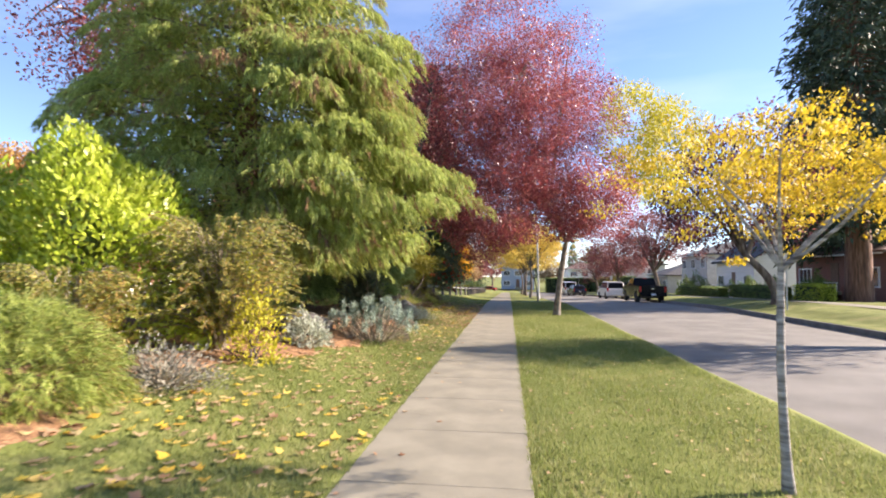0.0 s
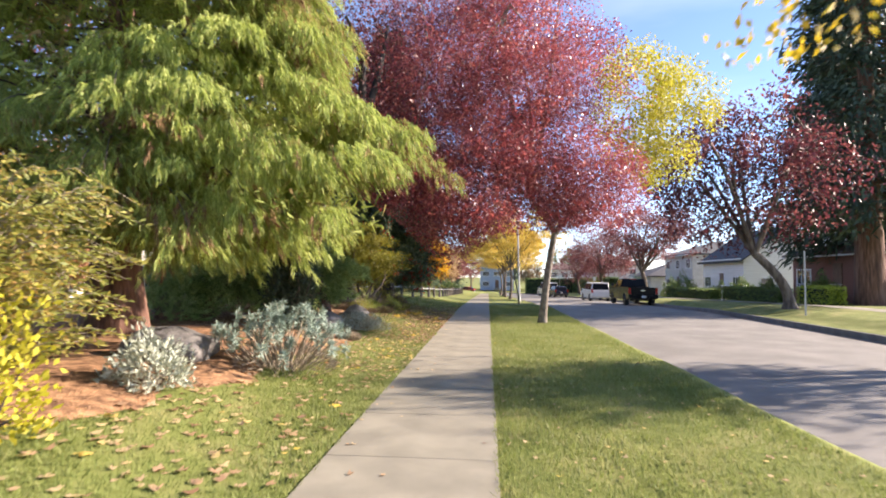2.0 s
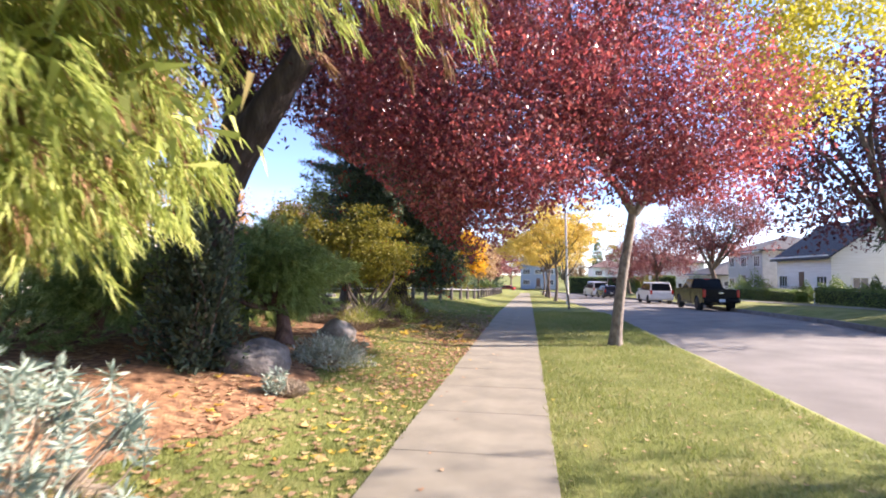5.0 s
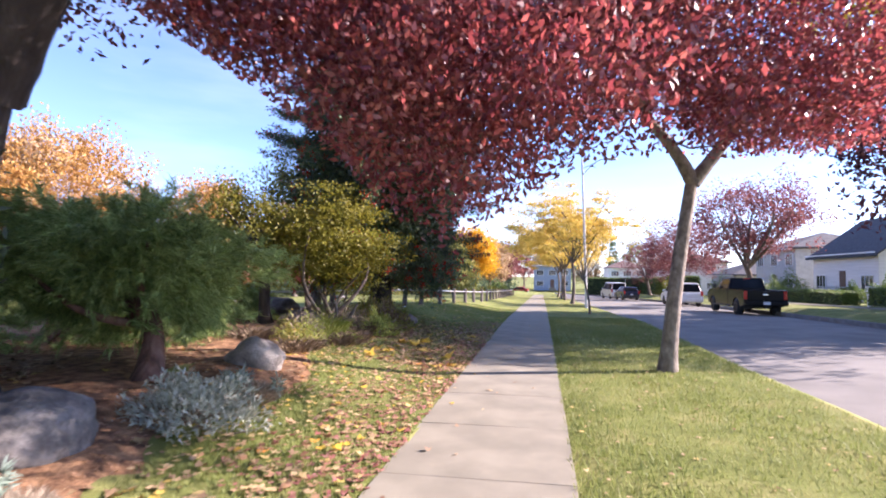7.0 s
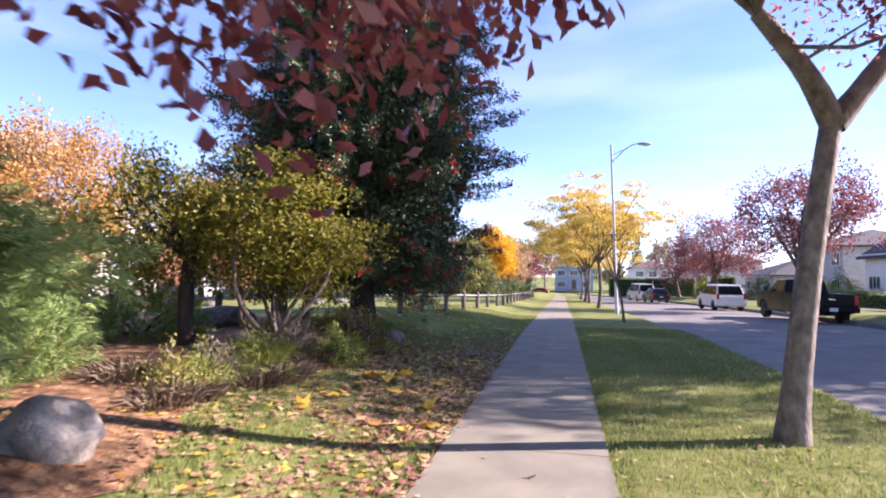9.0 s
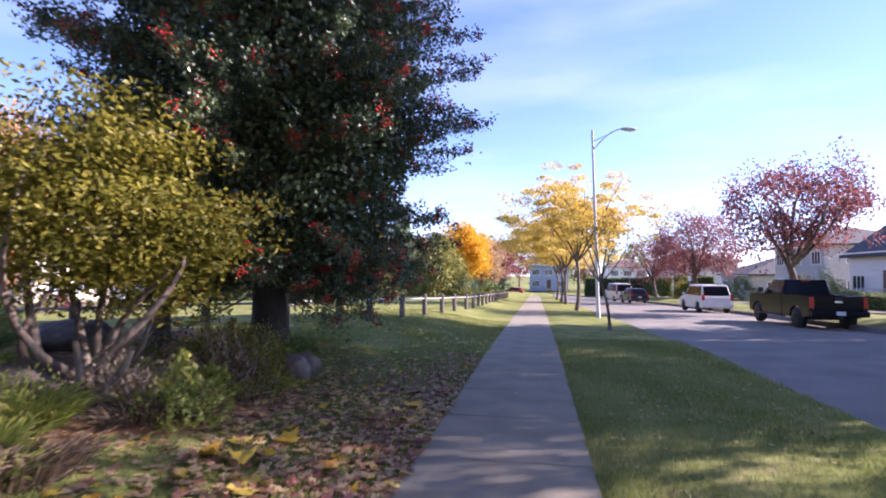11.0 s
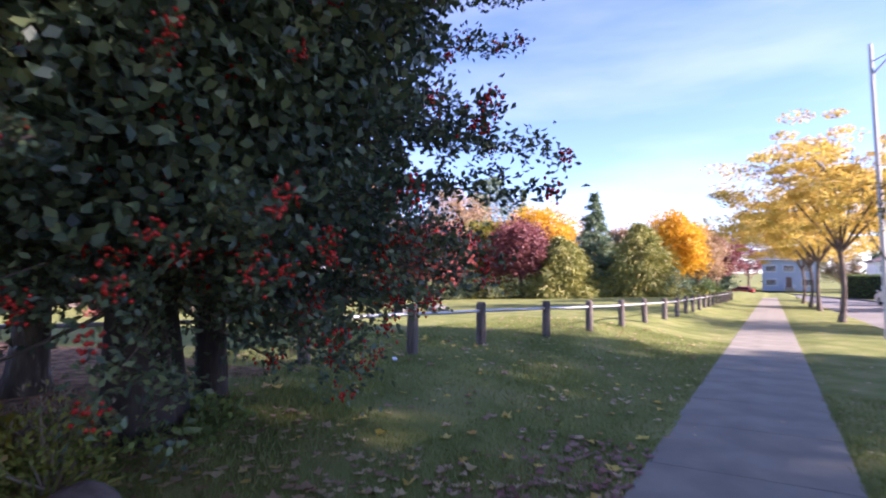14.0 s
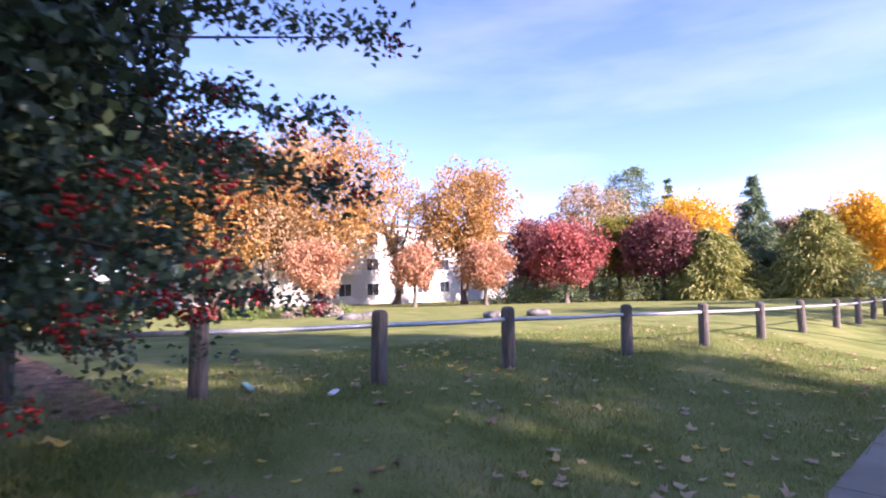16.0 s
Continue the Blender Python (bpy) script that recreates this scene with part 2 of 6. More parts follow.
M_CARGLASS = surface("dark_car_glass", [(0.010, 0.012, 0.015), (0.016, 0.018, 0.022)], scale=2, rough=0.06, fine=0.05, spec=0.14)
M_RUBBER = surface("tyre_rubber", [(0.012, 0.012, 0.012), (0.025, 0.025, 0.025)], scale=20, rough=0.85, fine=0.2)
M_RIM = surface("alloy_rim", [(0.30, 0.30, 0.31), (0.4, 0.4, 0.41)], scale=8, rough=0.35, metal=0.8, fine=0.1)
M_DARKRIM = surface("dark_rim", [(0.03, 0.03, 0.032), (0.05, 0.05, 0.052)], scale=8, rough=0.4, metal=0.5, fine=0.1)
M_CHROME = surface("chrome", [(0.6, 0.6, 0.61), (0.7, 0.7, 0.7)], scale=8, rough=0.15, metal=1.0, fine=0.03)
M_TAIL = surface("red_tail_light", [(0.45, 0.012, 0.01), (0.6, 0.03, 0.02)], scale=15, rough=0.15, fine=0.1)
M_PLASTIC = surface("black_trim", [(0.02, 0.02, 0.02), (0.035, 0.035, 0.035)], scale=20, rough=0.6, fine=0.1)
M_PLATE = surface("plate_white", [(0.6, 0.6, 0.62), (0.7, 0.7, 0.7)], scale=10, rough=0.5, fine=0.05)
M_WALL_WHITE = surface("white_siding", [(0.66, 0.65, 0.62), (0.76, 0.75, 0.73)], scale=2, rough=0.75, fine=0.06, stretch=(0.3, 0.3, 5))
M_WALL_CREAM = surface("cream_stucco", [(0.58, 0.56, 0.51), (0.66, 0.64, 0.59)], scale=3, rough=0.85, bump=0.2, fine=0.08)
M_WALL_BRICK = surface("red_brick_wall", [(0.17, 0.075, 0.055), (0.27, 0.13, 0.10)], scale=14, rough=0.9, bump=0.4, fine=0.3)
M_WALL_GREY = surface("grey_stucco", [(0.42, 0.41, 0.39), (0.52, 0.51, 0.49)], scale=3, rough=0.85, fine=0.08)
M_WALL_BLUE = surface("blue_siding", [(0.25, 0.30, 0.38), (0.29, 0.34, 0.42)], scale=2, rough=0.75, fine=0.06, stretch=(0.3, 0.3, 5))
M_ROOF_DARK = surface("dark_shingles", [(0.045, 0.045, 0.05), (0.085, 0.085, 0.09)], scale=5, rough=0.9, bump=0.6, bump_scale=25, fine=0.3)
M_ROOF_BROWN = surface("brown_shingles", [(0.10, 0.06, 0.05), (0.17, 0.11, 0.09)], scale=5, rough=0.9, bump=0.6, bump_scale=25, fine=0.3)
M_GLASS = surface("window_glass", [(0.03, 0.035, 0.045), (0.06, 0.07, 0.085)], scale=0.8, rough=0.05, fine=0.05, spec=0.9)
M_TRIM = surface("white_trim", [(0.7, 0.7, 0.68), (0.78, 0.78, 0.76)], scale=4, rough=0.6, fine=0.05)
M_DOOR_RED = surface("red_door_paint", [(0.35, 0.03, 0.05), (0.42, 0.05, 0.07)], scale=4, rough=0.5, fine=0.08)
M_DOOR_BROWN = surface("brown_door", [(0.10, 0.05, 0.03), (0.15, 0.08, 0.05)], scale=4, rough=0.5)
M_TEAL = surface("teal_litter", [(0.10, 0.30, 0.28), (0.18, 0.42, 0.40)], scale=9, rough=0.6)
M_PAPER = surface("white_litter", [(0.6, 0.62, 0.66), (0.75, 0.77, 0.8)], scale=9, rough=0.6)


# ---- ground heights ----
def ease(a, b, v):
    u = np.clip((v - a) / (b - a), 0, 1)
    return u * u * (3 - 2 * u)


def land(x, y):
    """Height of the lawn: level along the walk, then slowly falling; a bank to either side."""
    x, y = np.asarray(x, float), np.asarray(y, float)
    z = -0.022 * np.clip(y - 33, 0, 110) + 0.25 * ease(12.0, 13.6, x) + 0.42 * ease(1.6, 5.4, -x)
    z = z - 0.03 * np.clip(-x - 9, 0, 40)
    dist = np.hypot(x, y - 20)
    return z - 0.004 * np.clip(dist - 120, 0, 400)


def kerb_left(y):
    return 3.5 - 0.012 * np.clip(np.asarray(y, float) - 18, 0, 100)


def kerb_right(y):
    y = np.asarray(y, float)
    return 10.3 + 0.03 * np.clip(y, 0, 52) - 0.00105 * np.clip(y - 52, 0, 200) ** 2


WALK_L, WALK_R = -1.40, 0.12


# ---- mesh helpers ----
def mesh_of(name, verts, faces, material=None, smooth=False):
    me = bpy.data.meshes.new(name)
    v = np.asarray(verts, np.float32).reshape(-1, 3)
    f = np.asarray(faces, np.int32)
    me.vertices.add(len(v))
    me.vertices.foreach_set("co", v.ravel())
    me.loops.add(f.size)
    me.loops.foreach_set("vertex_index", f.ravel())
    me.polygons.add(len(f))
    me.polygons.foreach_set("loop_start", np.arange(0, f.size, f.shape[1], dtype=np.int32))
    me.update(calc_edges=True)
    if smooth:
        me.polygons.foreach_set("use_smooth", np.ones(len(f), bool))
    if material:
        me.materials.append(material)
    return me


def empty(name, x, y, z, turn=0.0, label="", category="", group="", kind=""):
    ob = new(name)
    ob.empty_display_size = 0.3
    ob.matrix_world = pose(x, y, z, 0, 0, turn)
    return tagged(ob, label, category, group, kind)


def part(name, bm, material, parent, label="", smooth=False):
    me = bpy.data.meshes.new(name)
    bm.normal_update()
    bm.to_mesh(me)
    bm.free()
    me.materials.append(material)
    if smooth:
        me.polygons.foreach_set("use_smooth", np.ones(len(me.polygons), bool))
    ob = new(name, me)
    ob.parent = parent
    return tagged(ob, label)


JOINED = ("twigwork", "branchwork", "stemwork", "dry_growth", "berry_bunch", "dead_spray", "inner_foliage")


def part_np(name, verts, faces, material, parent, label="", smooth=False):
    ob = new(name, mesh_of(name, verts, faces, material, smooth))
    ob.parent = parent
    return tagged(ob, label, kind="stuff" if name in JOINED else "")


def box(size, at=(0, 0, 0), bevel=0.0, turn=0.0, bm=None):
    bm = bm or bmesh.new()
    made = bmesh.ops.create_cube(bm, size=1.0, matrix=pose(*at, 0, 0, turn) @ Matrix.Diagonal((*size, 1)))["verts"]
    if bevel:
        edges = list({e for v in made for e in v.link_edges})
        bmesh.ops.bevel(bm, geom=edges, offset=bevel, segments=2, affect="EDGES", profile=0.7)
    return bm


def prism(outline, width, axis="x", bevel=0.0):
    """An outline in (along, up) pushed out to a width, centred; along is y for axis x."""
    bm = bmesh.new()
    sides = []
    for s in (-0.5, 0.5):
        sides.append([bm.verts.new((s * width, a, u) if axis == "x" else (a, s * width, u)) for a, u in outline])
    bm.faces.new(sides[0])
    bm.faces.new(list(reversed(sides[1])))
    n = len(outline)
    for i in range(n):
        bm.faces.new((sides[0][(i + 1) % n], sides[0][i], sides[1][i], sides[1][(i + 1) % n]))
    bmesh.ops.recalc_face_normals(bm, faces=bm.faces)
    if bevel:
        bmesh.ops.bevel(bm, geom=list(bm.edges), offset=bevel, segments=2, affect="EDGES", profile=0.7)
    return bm


def tube(points, radii, sides=8):
    """Vertices and quads of a tapered tube along points."""
    p, r = np.asarray(points, float), np.asarray(radii, float)
    t = np.gradient(p, axis=0)
    t /= np.linalg.norm(t, axis=1)[:, None] + 1e-9
    ref = np.array([0.0, 1.0, 0.0]) if abs(t[0, 2]) > 0.7 else np.array([0.0, 0.0, 1.0])
    a = np.cross(t, ref)
    a /= np.linalg.norm(a, axis=1)[:, None] + 1e-9
    b = np.cross(t, a)
    ang = np.linspace(0, 2 * np.pi, sides, endpoint=False)
    ring = np.cos(ang)[None, :, None] * a[:, None] + np.sin(ang)[None, :, None] * b[:, None]
    v = (p[:, None] + ring * r[:, None, None]).reshape(-1, 3)
    n = len(p)
    i, j = np.meshgrid(np.arange(n - 1), np.arange(sides), indexing="ij")
    k = (j + 1) % sides
    f = np.stack([i * sides + j, i * sides + k, (i + 1) * sides + k, (i + 1) * sides + j], -1).reshape(-1, 4)
    return v, f


def join(pieces):
    vs, fs, n = [], [], 0
    for v, f in pieces:
        vs.append(v)
        fs.append(f + n)
        n += len(v)
    return np.concatenate(vs), np.concatenate(fs)


def unit(v):
    return v / (np.linalg.norm(v, axis=-1, keepdims=True) + 1e-9)


def leaves(centres, along, length, width, fold=0.25):
    """One folded, pointed leaf quad at each centre, lying along a direction."""
    n = len(centres)
    along = unit(along)
    side = unit(np.cross(along, rng.normal(size=(n, 3))))
    up = np.cross(side, along)
    length = np.broadcast_to(np.asarray(length, float), (n,))[:, None]
    width = np.broadcast_to(np.asarray(width, float), (n,))[:, None]
    mid = centres + along * length * 0.05
    v = np.stack([centres - along * length * 0.5, mid + side * width * 0.5 + up * width * fold, centres + along * length * 0.5,
                  mid - side * width * 0.5 + up * width * fold], 1).reshape(-1, 3)
    return v, np.arange(4 * n).reshape(-1, 4)


def sprays(starts, along, length, width, droop):
    """Two-quad strips that start along a direction and hang down at the tip."""
    n = len(starts)
    along = unit(along)
    length = np.broadcast_to(np.asarray(length, float), (n,))[:, None]
    side = unit(np.cross(along, rng.normal(size=(n, 3)))) * np.broadcast_to(np.asarray(width, float), (n,))[:, None] * 0.5
    down = np.array([0, 0, -1.0]) * droop
    m = starts + along * length * 0.5 + down * length * 0.2
    e = starts + along * length * 0.85 + down * length * 0.75
    v = np.stack([starts - side * 0.5, starts + side * 0.5, m + side, m - side, e + side * 0.15, e - side * 0.15], 1).reshape(-1, 3)
    k = 6 * np.arange(n)[:, None]
    f = np.concatenate([k + [0, 1, 2, 3], k + [3, 2, 4, 5]], 1).reshape(-1, 4)
    return v, f


def strands(starts, along, length, width):
    """Thin pointed triangles, each from its start along a direction."""
    n = len(starts)
    along = unit(along)
    side = unit(np.cross(along, rng.normal(size=(n, 3)))) * np.broadcast_to(np.asarray(width, float), (n,))[:, None] * 0.5
    tip = starts + along * np.broadcast_to(np.asarray(length, float), (n,))[:, None]
    return np.stack([starts - side, starts + side, tip], 1).reshape(-1, 3), np.arange(3 * n).reshape(-1, 3)


def feathers(anchors, along, count, length, width, fan=0.45, hang=0.5):
    """Fans of thin strands at each anchor: feathery sprays that hang a little."""
    n = len(anchors) * count
    own = np.repeat(np.arange(len(anchors)), count)
    t = rng.random((n, 1))
    a = unit(along)[own]
    s = anchors[own] + a * t * length * 1.1 + rng.normal(size=(n, 3)) * length * 0.10 - np.array([0, 0, 1.0]) * t ** 2 * length * hang
    w = a + rng.normal(size=(n, 3)) * fan - np.array([0, 0, 1.0]) * (hang + 0.6 * t)
    return strands(s, w, length * (0.5 + 0.6 * rng.random(n)), width)


def in_ball(n):
    v = unit(rng.normal(size=(n, 3)))
    return v * rng.random((n, 1)) ** (1 / 3)


def bent(a, b, bow=0.1, n=6):
    a, b = np.asarray(a, float), np.asarray(b, float)
    t = np.linspace(0, 1, n)[:, None]
    off = rng.normal(size=3) * np.linalg.norm(b - a) * bow
    return a + (b - a) * t + np.sin(t * np.pi) * off


# ---- trees ----
def broad_tree(name, x, y, trunk_h, trunk_r, middle, radii, clumps, per_clump, leaf, leaf_mat, bark, label, category="tree", group="",
               fork=None, clump_r=0.8, limbs=7, flat=0.0, hollow=0.35, ragged=0.25, droop=0.2, low=None, slant=0.0, under=None, arch=0.05, extra=None, flare=0.6, curve=0.0, prongs=()):
    """A tree with a trunk, separate limbs and a crown of leaf clumps. middle and radii of the crown are in the world."""
    z0 = float(land(x, y))
    tree = empty(name, x, y, z0, label=label, category=category, group=group)
    base = np.array([0.0, 0.0, -0.05])
    top = np.array(fork if fork is not None else (slant, 0.0, trunk_h), float)
    pts = bent(base, top, 0.03, 9)
    pts[:, 0] -= top[0] * curve * np.sin(np.linspace(0, np.pi, 9))
    rad = trunk_r * (1.0 - 0.25 * np.linspace(0, 1, 9)) + trunk_r * flare * np.exp(-np.linspace(0, 9, 9) * 1.3)
    part_np("trunk", *tube(pts, rad, 10), bark, tree, smooth=True)
    mid, radii = np.array(middle, float) - (x, y, z0), np.array(radii, float)
    d = unit(rng.normal(size=(clumps, 3)))
    rr = hollow + (1 - hollow) * rng.random((clumps, 1)) ** 0.6
    lobes = 1 + ragged * np.sin(d[:, :1] * 4.1 + 1.3) * np.cos(d[:, 1:2] * 3.7 + d[:, 2:] * 2.9)
    c = mid + d * rr * radii * lobes
    if extra is not None:
        c = np.concatenate([c, extra - (x, y, z0)])
    if flat:
        c[:, 2] = np.round(c[:, 2] / flat) * flat + rng.normal(size=clumps) * 0.12
    if low is not None:
        c = c[c[:, 2] > low - z0]
    if under is not None:
        c = c[c[:, 2] + z0 > under(c[:, 0] + x, c[:, 1] + y)]
    ends = c[rng.choice(len(c), limbs * 4, replace=True)]
    heads, bases = [], [top - (0, 0, 0.08)]
    if prongs:
        bases = []
        for q in prongs:
            p = bent(top - (0, 0, 0.12), np.array(q, float), 0.05, 8)
            part_np("limb", *tube(p, np.linspace(trunk_r * 0.86, trunk_r * 0.5, 8) * (1 + 0.12 * rng.random(8)), 9), bark, tree, smooth=True)
            heads.append(p[3:])
            bases.append(p[-1])
    for i in range(limbs):
        a = 2 * np.pi * (i + rng.random() * 0.5) / limbs
        end = mid + np.array([math.cos(a) * 0.62, math.sin(a) * 0.62, 0.15 + 0.55 * rng.random()]) * radii
        p = bent(min(bases, key=lambda b: np.linalg.norm(b - end)), end, 0.07, 7)
        p[:, 2] += np.sin(np.linspace(0, np.pi, 7)) * arch * np.linalg.norm(end - top)
        part_np("limb", *tube(p, np.linspace(trunk_r * (0.38 if prongs else 0.5), trunk_r * 0.1, 7), 7), bark, tree, smooth=True)
        heads.append(p)
    heads = np.concatenate(heads)
    twigs = []
    for e in ends:
        k = np.argmin(np.linalg.norm(heads - e, axis=1))
        twigs.append(tube(bent(heads[k], e, 0.08, 4), np.linspace(trunk_r * 0.16, trunk_r * 0.04, 4), 4))
    part_np("twigwork", *join(twigs), bark, tree)
    n = len(c) * per_clump
    own = np.repeat(np.arange(len(c)), per_clump)
    off = in_ball(n) * clump_r * (0.6 + 0.8 * rng.random((len(c), 1)))[own]
    if flat:
        off[:, 2] *= 0.35
    where = c[own] + off
    if under is not None:
        where = where[where[:, 2] + z0 > under(where[:, 0] + x, where[:, 1] + y) - 0.15]
        n = len(where)
    way = rng.normal(size=(n, 3)) + np.array([0, 0, -droop * 3])
    part_np("crown", *leaves(where, way, leaf * (0.6 + 0.8 * rng.random(n)), leaf * 0.55), leaf_mat, tree)
    return tree


def conifer(name, x, y, height, radius, leaf_mat, bark, label, skirt=0.6, tiers=26, per=260, spray=0.35, width=0.06, trunk_r=0.22, droop=0.5,
            group="", power=1.0, up=0.0, group_arm=True):
    """A cone of tiered, drooping branches."""
    z0 = float(land(x, y))
    tree = empty(name, x, y, z0, label=label, category="conifer", group=group)
    part_np("trunk", *tube(bent((0, 0, -0.05), (0, 0, height * 0.96), 0.004, 8), np.linspace(trunk_r, 0.03, 8), 9), bark, tree, smooth=True)
    arms, st, al = [], [], []
    for i in range(tiers):
        z = skirt + (height - skirt) * (i + rng.random() * 0.7) / tiers
        reach = radius * max(0.04, 1 - (z - skirt) / (height - skirt)) ** power
        for a in rng.random(6) * 2 * np.pi:
            r = reach * (0.75 + 0.4 * rng.random())
            tip = np.array([math.cos(a) * r, math.sin(a) * r, z + r * (up - 0.12)])
            p = bent((0, 0, z), tip, 0.04, 5)
            arms.append(tube(p, np.linspace(0.05, 0.012, 5), 4))
            m = max(6, int(per / 6 * (0.25 + r / radius)))
            t = 0.25 + 0.8 * rng.random(m) ** 0.7
            st.append(np.array([0, 0, z]) + (tip - (0, 0, z)) * t[:, None] + rng.normal(size=(m, 3)) * 0.10 * (0.5 + r))
            al.append(unit(tip - (0, 0, z)) + rng.normal(size=(m, 3)) * 0.6)
    part_np("branchwork", *join(arms), bark, tree)
    st, al = np.concatenate(st), np.concatenate(al)
    part_np("crown", *sprays(st, al, spray * (0.6 + 0.8 * rng.random(len(st))), width, droop), leaf_mat, tree)
    return tree


def shrub(name, x, y, radii, n, leaf, leaf_mat, label, stems=14, stem_mat=None, lift=0.5, slim=0.5, upward=0.5, category="shrub", group="", ragged=0.25,
          outer=0.55, dz=0.0):
    """A shrub of stems from one root and leaves round their ends."""
    z0 = float(land(x, y)) + dz
    bush = empty(name, x, y, z0, label=label, category=category, group=group)
    rx, ry, rz = radii
    d = unit(rng.normal(size=(n, 3)))
    d[:, 2] = np.abs(d[:, 2]) * 1.1 - 0.1
    k = (1 + ragged * np.sin(d[:, 0] * 6 + 2) * np.cos(d[:, 1] * 5 + 1) + 0.5 * ragged * np.sin(d[:, 2] * 9 + d[:, 0] * 7))[:, None]
    r = outer + (1 - outer) * rng.random((n, 1)) ** 0.7
    c = d * r * k * (rx, ry, rz)
    c[:, 2] = np.maximum(c[:, 2] + rz * 0.05, 0.03)
    way = unit(d) + rng.normal(size=(n, 3)) * 0.7 + np.array([0, 0, upward])
    part_np("foliage", *leaves(c, way, leaf * (0.6 + 0.8 * rng.random(n)), leaf * slim), leaf_mat, bush)
    if stems:
        tubes = []
        for i in range(stems):
            e = c[rng.integers(n)] * 0.92
            tubes.append(tube(bent((rng.normal() * rx * 0.12, rng.normal() * ry * 0.12, -0.03), e, 0.06, 5), np.linspace(0.012, 0.004, 5) * (1 + rz * 0.5), 4))
        part_np("stemwork", *join(tubes), stem_mat or M_BARK, bush)
    return bush


# ---- ground, road, pavement ----
def strips(xs_of, ys, zs_of, name, material, label, category, kind="structure"):
    """A sheet through columns xs_of(y) and heights zs_of(x, y)."""
    g = np.array([[(x, y, float(zs_of(i, x, y))) for i, x in enumerate(xs_of(y))] for y in ys])
    ny, nx = g.shape[:2]
    i, j = np.meshgrid(np.arange(ny - 1), np.arange(nx - 1), indexing="ij")
    f = np.stack([i * nx + j, i * nx + j + 1, (i + 1) * nx + j + 1, (i + 1) * nx + j], -1).reshape(-1, 4)
    ob = new(name, mesh_of(name, g.reshape(-1, 3), f, material, True))
    return tagged(ob, label, category, kind=kind)


YS = np.concatenate([[-2500, -900, -300, -120, -60, -30], np.arange(-15, 110, 1.0), [115, 125, 140, 160, 190, 240, 320, 500, 900, 2500]])
LEFT_XS = np.array([-2500, -900, -350, -160, -110, -80, -60, -45, -35, -28, -22, -18, -15, -12.5, -10.5, -9, -8, -7, -6, -5.2, -4.6, -4.1, -3.7, -3.3,
                    -2.9, -2.5, -2.1, -1.8, -1.5, -1.36, -1.3, -0.6, 0.0, 0.08, 0.3, 0.8, 1.4, 2.0, 2.6])
RIGHT_XS = np.array([11.6, 12.0, 12.4, 12.8, 13.5, 14.5, 16, 18, 21, 25, 30, 40, 60, 100, 200, 400, 900, 2500])


def ground_xs(y):
    a, b = float(kerb_left(y)), float(kerb_right(y))
    shift = b - 10.9
    return [*LEFT_XS, a - 0.16, a - 0.10, a - 0.05, (a + b) / 2, b + 0.05, b + 0.10, *(RIGHT_XS + shift * np.exp(-(RIGHT_XS - 11) / 30))]


def ground_z(i, x, y):
    n = len(LEFT_XS)
    drop = 0.05 if WALK_L + 0.05 < x < WALK_R - 0.03 else 0.0
    if n + 2 <= i <= n + 4:
        return land(x, y) - 0.45
    return land(x, y) - drop + 0.012 * math.sin(x * 2.3 + y * 0.9) * (1 if abs(x) < 3 else 1.5)


strips(ground_xs, YS, ground_z, "ground", M_GRASS_GROUND, "green autumn lawn and park grass with dry patches", "ground")


def road_xs(y):
    a, b = float(kerb_left(y)), float(kerb_right(y))
    return [a - 0.04] + [a + (b - a) * k / 8 for k in range(1, 8)] + [b + 0.04]


def road_z(i, x, y):
    return float(land(5, y)) - 0.13 + 0.035 * (1 - ((i - 4) / 4.0) ** 2)


ROAD_YS = np.concatenate([[-300, -100, -40], np.arange(-15, 120, 1.5), [130, 150, 200, 300]])
strips(road_xs, ROAD_YS, road_z, "road", M_ASPHALT, "grey worn asphalt residential street", "road")


def kerb(name, edge, side, rise, label):
    """A kerb run, rounded on top, along one side of the road."""
    section = [(-0.075, -0.35), (-0.075, rise - 0.02), (-0.055, rise), (0.05, rise), (0.075, rise - 0.025), (0.08, -0.35)]
    rows_, ys = [], np.concatenate([[-300, -100, -40], np.arange(-15, 120, 1.5), [130, 150, 200, 300]])
    for y in ys:
        x, z = float(edge(y)), float(land(5, y))
        rows_.append([(x + side * a, y, z + u) for a, u in section])
    g = np.array(rows_)
    ny, nx = g.shape[:2]
    i, j = np.meshgrid(np.arange(ny - 1), np.arange(nx - 1), indexing="ij")
    f = np.stack([i * nx + j, i * nx + j + 1, (i + 1) * nx + j + 1, (i + 1) * nx + j], -1).reshape(-1, 4)
    tagged(new(name, mesh_of(name, g.reshape(-1, 3), f, M_KERB)), label, "kerb", kind="structure")


kerb("kerb", kerb_left, 1, -0.085, "low concrete kerb beside the grass strip")
kerb("kerb", kerb_right, -1, 0.06, "raised concrete kerb along the far side of the street")

